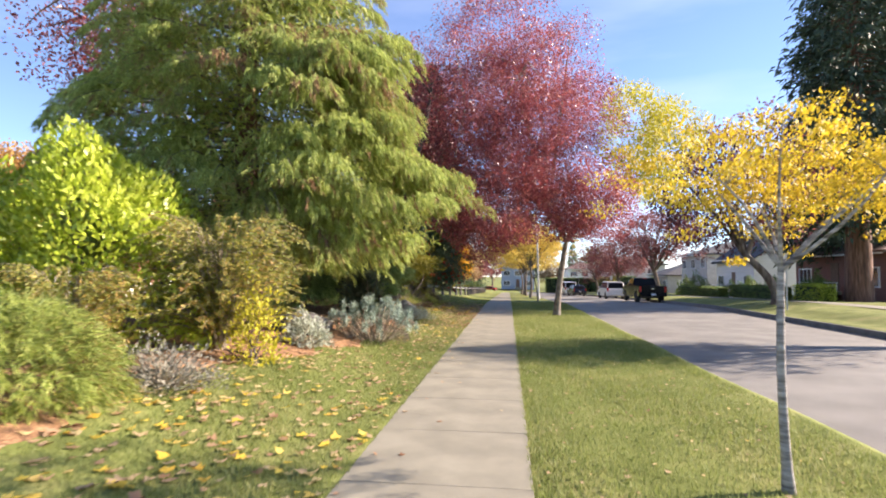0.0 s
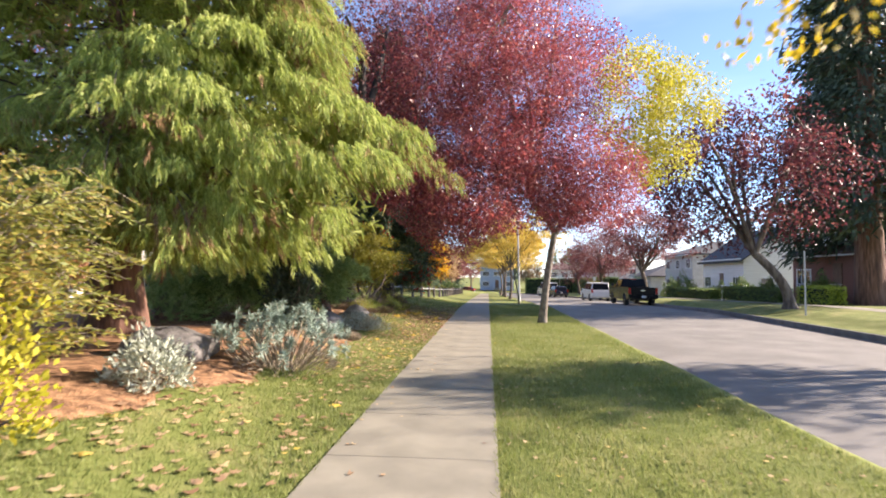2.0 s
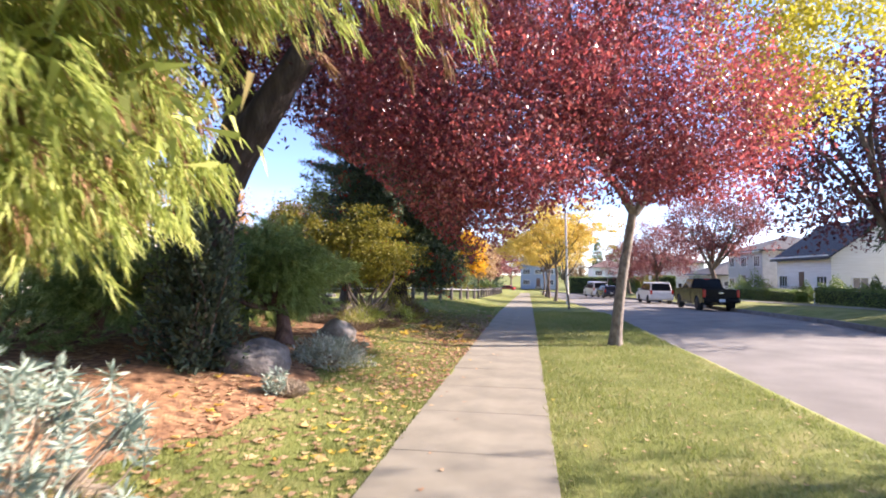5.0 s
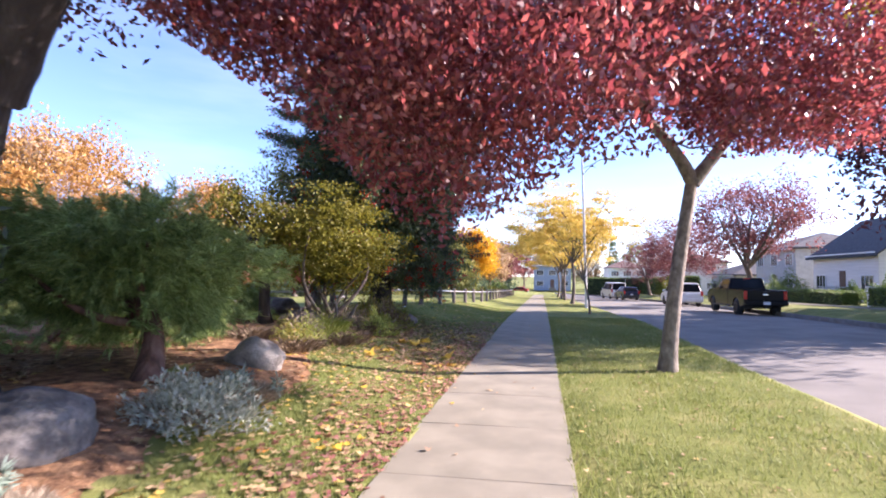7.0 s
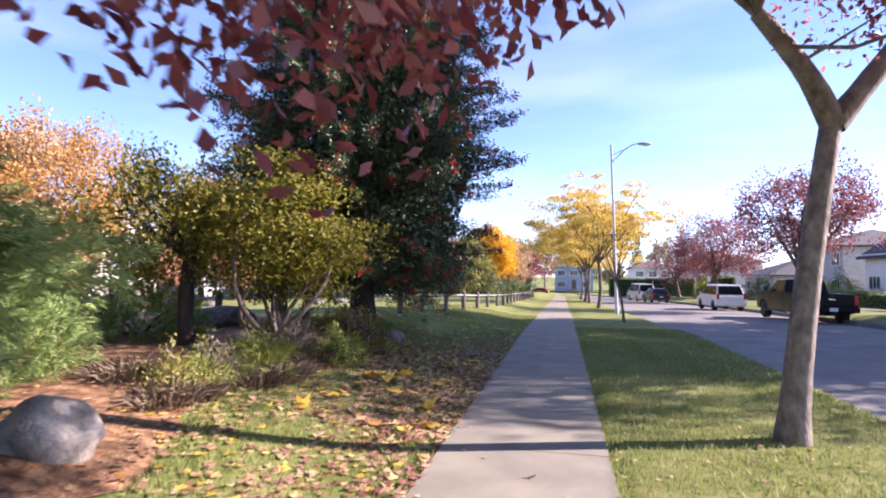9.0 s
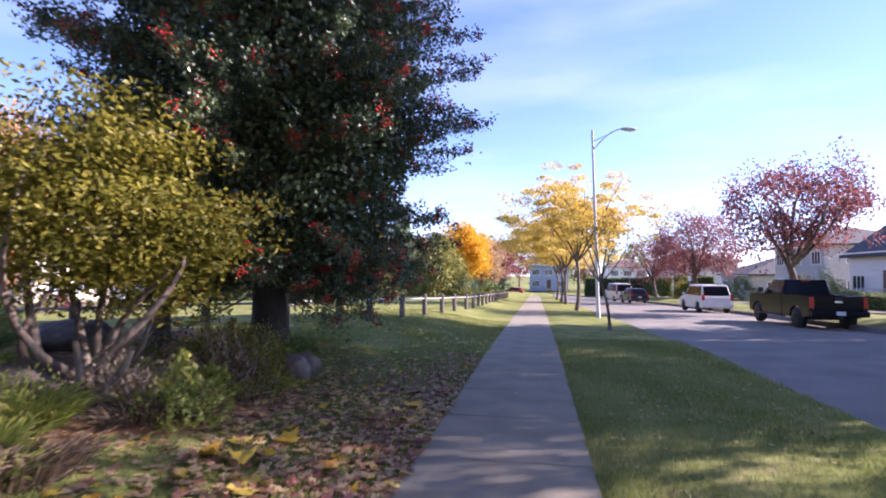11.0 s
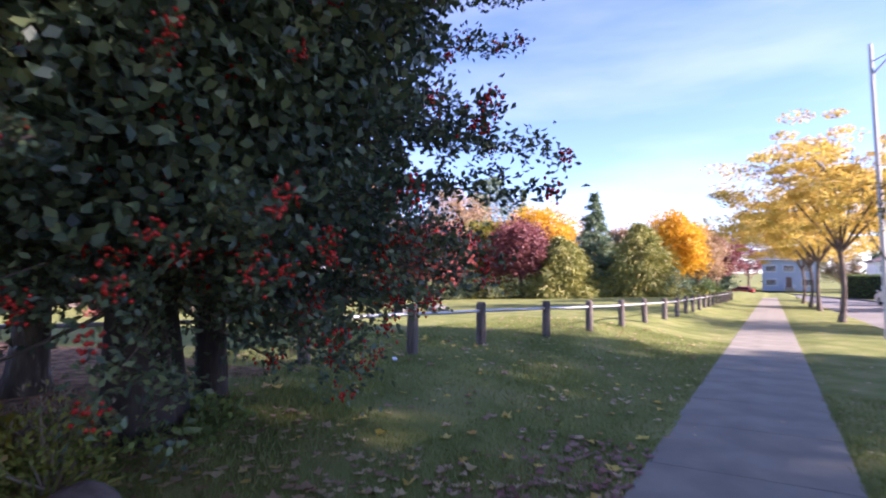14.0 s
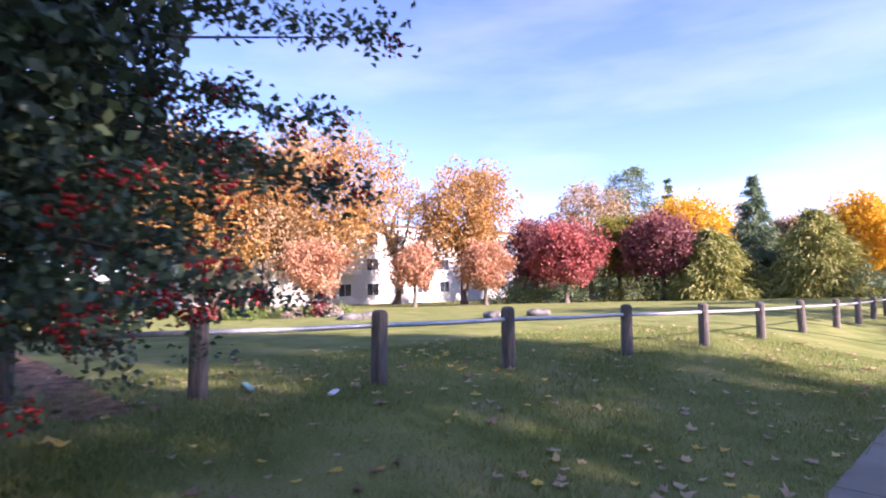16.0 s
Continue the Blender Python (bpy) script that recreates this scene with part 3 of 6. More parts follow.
# sidewalk of cast slabs with tooled joints
pavement = empty("pavement", 0, 0, 0, label="narrow pale concrete sidewalk with tooled joints", category="sidewalk", kind="structure")
SLAB = 1.52
slab_bm = bmesh.new()
box((WALK_R - WALK_L, SLAB - 0.007, 0.14), (0, 0, -0.07), 0.005, bm=slab_bm)
slab_me = bpy.data.meshes.new("slab")
slab_bm.to_mesh(slab_me)
slab_bm.free()
slab_me.materials.append(M_CONCRETE)
for i in range(74):
    y = -4.0 + SLAB * i
    s = new("slab", slab_me)
    s.parent = pavement
    z0, z1 = float(land(-0.6, y - SLAB / 2)), float(land(-0.6, y + SLAB / 2))
    s.matrix_world = pose((WALK_L + WALK_R) / 2, y, (z0 + z1) / 2 + 0.012, math.degrees(math.atan2(z1 - z0, SLAB)), random.uniform(-0.2, 0.2), 0)

# path on the far lawn
far_walk = strips(lambda y: [16.3, 17.0, 17.8], np.arange(-15, 110, 3.0), lambda i, x, y: land(x, y) + 0.02, "pavement", M_CONCRETE, "pale concrete sidewalk across the street", "sidewalk")

# mulch bed under the trees
def bed_edge(y):
    return -3.15 - 0.9 * math.exp(-((y - 22.8) / 1.8) ** 2) - 0.35 * math.sin(y * 1.1) * 0.6 + 0.2 * math.exp(-((y - 18) / 2.0) ** 2) - 0.5 * ease(11.3, 10.3, y) - 0.4 * ease(9.8, 8.0, y) - 2.4 * ease(26.6, 29.6, y)


def bed_xs(y):
    e = bed_edge(y) + 0.06 * math.sin(y * 7.3) + 0.04 * math.sin(y * 17.1)
    return [e - 10 * (k / 14) ** 1.3 for k in range(15)]


strips(bed_xs, np.arange(3.5, 31.5, 0.22), lambda i, x, y: land(x, y) + (0.004 if i == 0 else 0.03 + 0.02 * math.sin(x * 3.1 + y * 2.2)), "planting_bed", M_MULCH,
       "brown bark mulch planting bed with needles", "planting bed")

# ---- street trees ----
def plum_underside(x, y):
    """The crown hangs lowest over the walk before the trunk and rises behind it and towards the park."""
    hang = 0.9 * np.exp(-((x + 0.95) / 0.75) ** 2 - ((y - 18.7) / 1.2) ** 2)
    park = 0.66 * np.clip(-1.8 - x, 0, 9) + 0.12 * ease(0.2, 1.6, x)
    return 2.8 - hang + park + 0.85 * np.clip(y - 19.3, 0, 9) * (1 - 0.8 * ease(0.9, 2.2, x)) + 0.2 * np.clip(16.9 - y, 0, 9)


low_y = 17.4 + 3.8 * rng.random(260)
low_x = -5.0 + 5.7 * rng.random(260)
low_clumps = np.stack([low_x, low_y, plum_underside(low_x, low_y) + 0.12 + 1.5 * rng.random(260) ** 1.3], 1)
street_y = 19.0 + 4.2 * rng.random(120)
street_x = 0.4 + 3.8 * rng.random(120)
low_clumps = np.concatenate([low_clumps, np.stack([street_x, street_y, plum_underside(street_x, street_y) + 0.2 + 1.8 * rng.random(120)], 1)])
hang_x, hang_y = 0.5 + 2.4 * rng.random(46), 18.9 + 2.7 * rng.random(46)
low_clumps = np.concatenate([low_clumps, np.stack([hang_x, hang_y, plum_underside(hang_x, hang_y) + 0.05 + 0.5 * rng.random(46)], 1)])
plum = broad_tree("plum_tree", 1.9, 23.5, 3.2, 0.135, (-0.35, 21.0, 7.2), (4.4, 4.2, 5.1), 800, 185, 0.074, M_PLUM, M_BARK_PALE,
                  "tall purple-leaved plum tree with a forked grey trunk", fork=(0.45, 0.05, 3.25), clump_r=0.7, limbs=8, hollow=0.25, under=plum_underside, arch=0.16,
                  extra=low_clumps, flare=0.35, prongs=[(-0.35, -0.35, 4.15), (1.35, 0.1, 4.35)])
# yellow sprays on the street side of the crown
n_y = 12000
yc = np.array([5.2, 22.6, 7.1]) - (1.9, 23.5, 0) + in_ball(70) * (2.2, 1.8, 2.4)
own = rng.integers(0, 70, n_y)
part_np("yellow_crown", *leaves(yc[own] + in_ball(n_y) * 0.55, rng.normal(size=(n_y, 3)) + (0, 0, -0.5), 0.11, 0.06), M_LEMON, plum, "yellow leaves on the street side")

broad_tree("young_street_tree", 2.05, 4.58, 1.75, 0.036, (2.4, 4.9, 2.5), (1.75, 1.3, 0.5), 150, 80, 0.036, M_YELLOWLEAF, M_BARK_WHITE,
           "slender young tree with white banded bark and thin golden leaves", fork=(-0.02, 0.0, 1.78), clump_r=0.22, limbs=8, flat=0.2, hollow=0.15, droop=0.6)
broad_tree("sapling", 1.98, 39.3, 1.65, 0.05, (1.75, 39.25, 2.85), (1.25, 1.2, 0.7), 70, 10, 0.07, M_MAPLEY, M_BARK,
           "small bent sapling with few dark leaves on the grass strip", fork=(-0.28, 0, 1.6), clump_r=0.3, limbs=8, flat=0.25, hollow=0.2)
for i, (tx, ty, s) in enumerate([(2.08, 55.6, 1.06), (2.05, 67.5, 1.05), (1.95, 75.0, 1.05), (1.85, 84.0, 1.0)]):
    broad_tree("locust_tree", tx, ty, 3.0, 0.12, (tx - 0.2, ty, float(land(tx, ty)) + 5.9), (4.75 * s, 4.2 * s, 2.5 * s), 190, 105, 0.15, M_LOCUST, M_BARK,
               "golden honey locust with layered airy branches beside the street", group="golden street trees", clump_r=0.66, limbs=8, flat=0.6, hollow=0.15)

# plums across the street
for tx, ty, h, mz, r, mat, cl, dx in [(13.7, 30.5, 2.5, 6.3, (4.7, 4.2, 3.5), M_PLUM_DARK, 215, -2.2), (14.0, 54.5, 2.4, 5.8, (4.0, 3.8, 2.7), M_PLUM_PINK, 190, 0.2),
                                      (14.9, 76.9, 2.1, 5.3, (4.5, 4.2, 3.1), M_PLUM_PINK, 240, 0.0), 
                                      (16.3, 17.0, 2.4, 6.6, (2.4, 2.4, 2.0), M_PLUM, 90, 0.0), (15.4, 98.8, 2.2, 5.2, (4.6, 4.3, 3.1), M_PLUM_PINK, 160, 0.0)]:
    broad_tree("plum_tree", tx, ty, h, 0.24, (tx + dx, ty, float(land(tx, ty)) + mz), r, cl, 58, 0.19, mat, M_BARK,
               "spreading dark-trunked plum tree with reddish autumn leaves", group="plums across the street", clump_r=0.85, limbs=7, slant=-1.5 if dx < -1 else -0.4, curve=0.28 if dx < -1 else 0.1, arch=0.12)

# tall conifers across the street
conifer("cedar_tree", 21.3, 36.9, 26, 4.7, M_CEDAR, M_BARK_RED, "very tall dark cedar with a bare reddish trunk", skirt=4.6, tiers=46, per=500, spray=0.55, width=0.14, trunk_r=0.8, power=0.6)
conifer("cedar_tree", 25.91, 44.47, 24, 5.0, M_CEDAR, M_BARK_RED, "very tall dark cedar with a bare reddish trunk", skirt=4.0, tiers=44, per=560, spray=0.55, width=0.14, trunk_r=0.6, power=0.6)

# ---- the planted strip ----
def weeping_cypress(x, y, height, radius):
    z0 = float(land(x, y))
    tree = empty("cypress_tree", x, y, z0, label="large weeping cypress with hanging yellow-green sprays over the planting bed", category="conifer")
    part_np("trunk", *tube(bent((0, 0, -0.05), (0.1, 0, height * 0.9), 0.01, 14), np.linspace(0.42, 0.05, 14) + 0.22 * np.exp(-np.linspace(0, 14, 14)), 12), M_BARK_RED, tree, smooth=True)
    st, al, arms, bst, bal = [], [], [], [], []
    def span(z, a):
        low = np.interp(a, [-180, -140, -90, -45, -16, 0, 25, 90, 140, 180], [0.88, 0.78, 0.70, 1.0, 1.15, 0.74, 0.34, 0.34, 0.6, 0.88])
        high = np.interp(a, [-180, -90, -16, 20, 90, 180], [0.95, 0.8, 1.06, 0.68, 0.5, 0.95])
        return radius * (1 - (z - 1.7) / (height - 1.0)) ** 0.66 * (low + (high - low) * ease(3.0, 5.0, z))

    for i in range(425):
        z = 1.9 + (height - 2.2) * ((i + rng.random()) / 300) ** 1.5
        a = (i * 2.399963 + rng.normal() * 0.25) % (2 * np.pi) - np.pi
        if i >= 300:        # fuller towards the walk
            z, a = (2.5 + 4.5 * rng.random() if i < 370 else 1.9 + 1.3 * rng.random()), -0.95 + 0.98 * rng.random()
        lobe = 1 + 0.07 * math.sin(3 * a + 0.8 * z) + 0.05 * math.sin(5 * a - 1.3 * z)
        reach = float(span(z, math.degrees(a))) * lobe * (0.84 + 0.2 * rng.random())
        if i >= 370:        # low curtain over the bed
            reach = 2.9 + 1.7 * rng.random()
        out, side = np.array([math.cos(a), math.sin(a), 0.0]), np.array([-math.sin(a), math.cos(a), 0.0])
        long_ = min(reach * 0.75, 1.5 + 0.9 * rng.random())
        sag = 0.35 + 0.5 * rng.random()
        u = np.linspace(0, 1, 7)[:, None]
        root = out * (reach - long_) + np.array([0, 0, z + 0.15])
        p = np.concatenate([[[0, 0, z + 0.1 * reach]], root + out * long_ * u + np.array([0, 0, 1.0]) * (0.22 * np.sin(u * 2.2) - sag * u ** 2)])
        if i < 300 and not (p[-1, 0] + x > -3.4 and p[-1, 1] + y > 13.2 or p[-1, 0] + x > -2.2):
            arms.append(tube(p, np.linspace(0.026, 0.004, 8), 4))
        m = 105
        t = rng.random(m) ** 0.75
        wide = (0.62 + 0.25 * rng.random()) * np.sin(np.pi * (0.12 + 0.80 * t)) + 0.06
        v = np.clip(rng.normal(size=m) * 0.5, -1, 1)
        c = root + out * long_ * t[:, None] + side * (v * wide)[:, None]
        c[:, 2] += 0.22 * np.sin(t * 2.2) - sag * t ** 2 - 0.30 * v ** 2 - 0.10 * rng.random(m)
        w = out * 0.75 + side * (v * 0.7)[:, None] + rng.normal(size=(m, 3)) * 0.22
        w[:, 2] -= 0.25 + 0.5 * t
        near = (c[:, 0] + x > -3.2) & (c[:, 1] + y > 13.9) | (c[:, 0] + x > -2.0) & (c[:, 2] < 2.75)
        c, w = c[~near], w[~near]
        k = rng.random(len(c)) < (0.4 if rng.random() < 0.14 else 0.03)
        st.append(c[~k]); al.append(w[~k]); bst.append(c[k]); bal.append(w[k])
    part_np("branchwork", *join(arms), M_BARK, tree)
    st, al, bst, bal = map(np.concatenate, (st, al, bst, bal))
    part_np("crown", *feathers(st, al, 20, 0.17, 0.016, fan=0.34, hang=0.55), M_CYPRESS, tree)
    part_np("dead_spray", *feathers(bst, bal, 26, 0.15, 0.014, hang=0.8), M_CYPRESS_BROWN, tree, "brown dead sprays")
    m = 50000
    z = 1.9 + (height - 3) * rng.random(m) ** 1.3
    a = rng.random(m) * 2 * np.pi - np.pi
    r = span(z, np.degrees(a)) * (0.15 + 0.68 * rng.random(m) ** 0.6)
    part_np("inner_foliage", *strands(np.stack([np.cos(a) * r, np.sin(a) * r, z], 1), rng.normal(size=(m, 3)) - (0, 0, 0.6), 0.22, 0.05), M_CYPRESS, tree)
    return tree


weeping_cypress(-7.04, 14.1, 16.5, 6.2)
broad_tree("plum_tree", -9.6, 20.2, 3.0, 0.36, (-14.8, 19.4, 10.6), (2.7, 2.7, 3.0), 120, 70, 0.16, M_PLUM, M_BARK, "large purple-leaved plum tree behind the cypress", fork=(0.3, -0.2, 2.6), clump_r=0.9,
           limbs=6, low=4.6)

# shaggy juniper on a crooked trunk
def shaggy_juniper(x, y, middle, radii, label, n=34000, slant=(0, 0)):
    z0 = float(land(x, y))
    tree = empty("juniper", x, y, z0, label=label, category="shrub")
    mid = np.array(middle) - (x, y, z0)
    part_np("trunk", *tube(bent((0, 0, -0.05), mid * (1, 1, 0.8), 0.12, 8), np.linspace(0.15, 0.05, 8) + 0.06 * np.exp(-np.arange(8)), 9), M_BARK_RED, tree, smooth=True)
    c = mid + unit(rng.normal(size=(70, 3))) * rng.random((70, 1)) ** 0.5 * radii
    k = n // 16
    own = rng.integers(0, 70, k)
    w = unit(c - mid)[own] + rng.normal(size=(k, 3)) * 0.5 + np.array([0, 0, 0.25])
    part_np("crown", *feathers(c[own] + in_ball(k) * (0.55, 0.55, 0.35), w, 30, 0.18, 0.016, hang=0.1), M_JUNIPER, tree)
    for i in range(5):
        part_np("limb", *tube(bent(mid * (0.5, 0.5, 0.45), c[i * 7], 0.12, 6), np.linspace(0.07, 0.02, 6), 6), M_BARK_RED, tree, smooth=True)
    return tree


shaggy_juniper(-4.45, 19.3, (-5.3, 20.2, 1.7), (1.55, 1.3, 0.72), "dark shaggy juniper over a crooked trunk")
shaggy_juniper(-7.4, 18.2, (-7.1, 18.8, 1.6), (1.5, 1.5, 0.6), "dark juniper in the shade of the bed", n=18000)
shaggy_juniper(-7.8, 22.9, (-7.9, 23.0, 1.45), (1.5, 1.3, 0.55), "dark juniper behind the boulders", n=18000)
broad_tree("plum_tree", -4.85, 17.5, 2.8, 0.34, (-4.4, 17.6, 6.4), (3.0, 2.4, 2.4), 170, 90, 0.09, M_PLUM_DARK, M_BARK_DARK,
           "old dark-trunked plum leaning over the planting bed", fork=(0.3, -0.1, 2.75), clump_r=0.6, limbs=6, low=4.1, prongs=[(1.75, -0.4, 4.5), (-0.05, 0.15, 5.0)], flare=0.25)
shrub("dark_evergreen", -4.6, 16.85, (0.62, 0.55, 2.9), 7000, 0.11, M_CEDAR, "dark upright evergreen at the foot of the leaning tree", stems=16, slim=0.35, outer=0.35, ragged=0.35)
shrub("laurel_bush", -7.25, 8.85, (2.25, 1.85, 3.3), 13000, 0.15, M_LAUREL, "dense glossy bright green laurel bush", stems=12, slim=0.42, outer=0.8, ragged=0.1)
shrub("laurel_bush", -9.9, 7.9, (2.0, 1.9, 3.4), 7000, 0.16, M_LAUREL, "dense glossy bright green laurel bush", stems=8, slim=0.42, outer=0.8)
def frond_shrub(name, x, y, spread, tall, count, mat, label):
    """Arching stems from one root, each set with paired leaflets along its outer half."""
    z0 = float(land(x, y))
    bush = empty(name, x, y, z0, label=label, category="shrub")
    t = np.linspace(0, 1, 7)
    rods, lc, lw = [], [], []
    for i in range(count):
        a, r, k = rng.random() * 2 * np.pi, spread * (0.35 + 0.75 * rng.random()), tall * (0.2 + 0.85 * rng.random() ** 0.8)
        out = np.array([math.cos(a), math.sin(a), 0.0])
        p = out * (0.1 + r * t[:, None] ** 1.4) + np.array([0, 0, 1.0]) * (k * np.sin(t * 2.0) / math.sin(1.57))[:, None]
        rods.append(tube(p, np.linspace(0.010, 0.002, 7), 4))
        m = 60
        s = 0.22 + 0.8 * rng.random(m)
        c0 = np.stack([np.interp(s, t, p[:, j]) for j in range(3)], 1)
        way = unit(p[6] - p[4]) * 0.7 + rng.normal(size=(m, 3)) * (0.55, 0.55, 0.3)
        lc.append(c0 + unit(way) * 0.05)
        lw.append(way)
    part_np("stemwork", *join(rods), M_DRYSTEM, bush)
    part_np("foliage", *leaves(np.concatenate(lc), np.concatenate(lw), 0.085, 0.026), mat, bush)
    return bush


frond_shrub("mixed_shrub", -4.83, 8.74, 1.3, 2.1, 360, M_NANDINA, "feathery olive and rust-coloured shrub with arching stems")
shrub("yellow_shrub", -3.94, 8.23, (0.5, 0.5, 1.25), 700, 0.08, M_LEMON, "yellow-leaved shoots in front of the feathery shrub", stems=10, slim=0.6, outer=0.3)
frond_shrub("mixed_shrub", -5.88, 6.81, 0.8, 1.3, 150, M_NANDINA, "rust and orange-tipped low shrub with arching stems")
low_juniper = empty("juniper_bush", -5.0, 4.9, float(land(-5.0, 4.9)), label="soft feathery light green low conifer", category="shrub")
jd = unit(rng.normal(size=(900, 3)))
jd[:, 2] = np.abs(jd[:, 2])
part_np("foliage", *feathers(jd * (0.4 + 0.6 * rng.random((900, 1)) ** 0.5) * (1.1, 1.0, 0.95), jd, 26, 0.15, 0.013, hang=0.4), M_CYPRESS, low_juniper)
for k in range(6):
    part_np("stem", *tube(bent((0, 0, -0.03), jd[k * 11] * (0.9, 0.8, 0.75), 0.08, 5), np.linspace(0.03, 0.008, 5), 5), M_BARK_RED, low_juniper, smooth=True)
shrub("grey_shrub", -4.15, 6.2, (0.75, 0.6, 0.5), 2600, 0.06, M_GREYTWIG, "low grey twiggy shrub at the lawn edge", stems=60, stem_mat=M_DRYSTEM, slim=0.25, outer=0.3)
shrub("silver_bush", -3.94, 10.32, (0.5, 0.45, 0.58), 2000, 0.085, M_SILVER, "silvery white-leaved bush on the mulch edge", stems=26, stem_mat=M_DRYSTEM, slim=0.3, outer=0.55, group="silver plants")
shrub("silver_bush", -3.32, 18.45, (0.7, 0.55, 0.42), 2600, 0.075, M_SILVER, "silvery low plant among fallen leaves", stems=30, stem_mat=M_DRYSTEM, slim=0.3, outer=0.45, group="silver plants")


def spurge(x, y, count, spread, tall, label):
    """Upright stems that each end in a whorl of narrow leaves, over dry twigs."""
    z0 = float(land(x, y))
    bush = empty("spurge_bush", x, y, z0, label=label, category="shrub", group="spurge clumps")
    stems, lc, lw = [], [], []
    for i in range(count):
        a, r = rng.random() * 2 * np.pi, rng.random() ** 0.6
        tip = np.array([math.cos(a) * spread * r, math.sin(a) * spread * r, tall * (0.45 + 0.6 * rng.random()) * (1.05 - 0.35 * r)])
        p = bent((tip[0] * 0.3, tip[1] * 0.3, -0.02), tip, 0.08, 5)
        stems.append(tube(p, np.linspace(0.011, 0.006, 5), 5))
        m = 46
        d = unit(rng.normal(size=(m, 3)) + (0, 0, 0.35))
        up_ = -0.16 * rng.random((m, 1)) ** 1.5
        lc.append(tip + d * 0.055 + np.array([0, 0, 1.0]) * up_)
        lw.append(d)
    part_np("stemwork", *join(stems), M_DRYSTEM, bush, smooth=True)
    lc, lw = np.concatenate(lc), np.concatenate(lw)
    part_np("foliage", *leaves(lc, lw, 0.115, 0.018, 0.15), M_EUPH, bush)
    n = 900
    d = unit(rng.normal(size=(n, 3)))
    c = np.abs(d) * (1, 1, 1) * np.sign(d) * (spread * 0.8, spread * 0.8, tall * 0.35)
    c[:, 2] = np.abs(c[:, 2])
    part_np("dry_growth", *leaves(c, d + (0, 0, 0.4), 0.16, 0.012), M_DRYSTEM, bush)
    return bush


spurge(-3.1, 12.4, 84, 0.98, 1.05, "blue-green spurge with whorled leaves on bare stems")
spurge(-3.3, 19.5, 12, 0.35, 0.4, "small blue-green spurge near a boulder")
spurge(-3.1, 16.45, 6, 0.3, 0.36, "small blue-green spurge beside a boulder")


def boulder(x, y, size, label, turn=0.0, rock=None):
    bm = bmesh.new()
    bmesh.ops.create_icosphere(bm, subdivisions=4, radius=1.0)
    off = Vector((x * 3.1, y * 1.7, 0))
    for v in bm.verts:
        k = 1 + 0.28 * noise.noise(v.co * 1.1 + off) + 0.08 * noise.noise(v.co * 3.2 + off)
        v.co = Vector((v.co.x * size[0], v.co.y * size[1], v.co.z * size[2])) * k
    me = bpy.data.meshes.new("boulder")
    bm.to_mesh(me)
    bm.free()
    me.materials.append(rock or M_ROCK)
    me.polygons.foreach_set("use_smooth", np.ones(len(me.polygons), bool))
    ob = new("boulder", me)
    ob.matrix_world = pose(x, y, float(land(x, y)) + size[2] * 0.35, 0, 0, turn)
    return tagged(ob, label, "boulder", group="boulders in the bed")


boulder(-4.57, 11.89, (0.62, 0.5, 0.33), "rounded grey granite boulder on mulch", 20)
boulder(-3.9, 17.2, (0.52, 0.42, 0.30), "large grey boulder with pale lichen", 50)
boulder(-3.98, 20.85, (0.36, 0.30, 0.30), "pale upright boulder beside the lawn", 10, M_ROCK_PALE)
boulder(-5.36, 25.39, (0.55, 0.4, 0.24), "low tan boulder among grasses", 30, M_ROCK_BROWN)
boulder(-3.6, 27.85, (0.22, 0.20, 0.24), "rounded brown boulder near the holly", 0, M_ROCK_BROWN)
boulder(-3.65, 28.3, (0.24, 0.2, 0.2), "rounded brown boulder near the holly", 60, M_ROCK_BROWN)
boulder(-7.52, 28.3, (0.8, 0.5, 0.35), "low grey boulder under the shrubs", 0, M_ROCK_BROWN)


def strap_clump(x, y, n, length, label, mat=M_LILY, spread=0.25):
    z0 = float(land(x, y))
    bush = empty("grass_clump", x, y, z0, label=label, category="grass clump", group="strap-leaved clumps")
    a = rng.random(n) * 2 * np.pi
    st = np.stack([np.cos(a) * spread * rng.random(n), np.sin(a) * spread * rng.random(n), np.full(n, -0.01)], 1)
    al = np.stack([np.cos(a) * 0.7, np.sin(a) * 0.7, 0.8 + 0.6 * rng.random(n)], 1) + rng.normal(size=(n, 3)) * 0.2
    part_np("foliage", *sprays(st, al, length * (0.6 + 0.7 * rng.random(n)), 0.018, 0.45), mat, bush)


for cx, cy, cn, cl in [(-3.85, 26.13, 420, 0.55), (-3.54, 26.81, 300, 0.5), (-4.47, 24.76, 380, 0.6), (-4.19, 24.07, 240, 0.5), (-4.9, 26.36, 260, 0.5)]:
    strap_clump(cx, cy, cn, cl, "arching strap-leaved green and straw clump")
shrub("dry_perennial", -4.37, 25.67, (0.8, 0.6, 0.45), 2200, 0.06, M_DRYSTEM, "brown dried-out perennials among grasses", stems=90, stem_mat=M_DRYSTEM, slim=0.3, outer=0.2)
shrub("dry_perennial", -4.49, 27.5, (0.8, 0.7, 0.65), 2600, 0.06, M_NANDINA, "olive brown dried-out perennials in the bed", stems=80, stem_mat=M_DRYSTEM, slim=0.5, outer=0.2)
shrub("leafy_perennial", -3.85, 25.96, (0.42, 0.4, 0.42), 1100, 0.085, M_LILY, "fresh green leafy perennial by the lawn", stems=10, slim=0.6, outer=0.4)
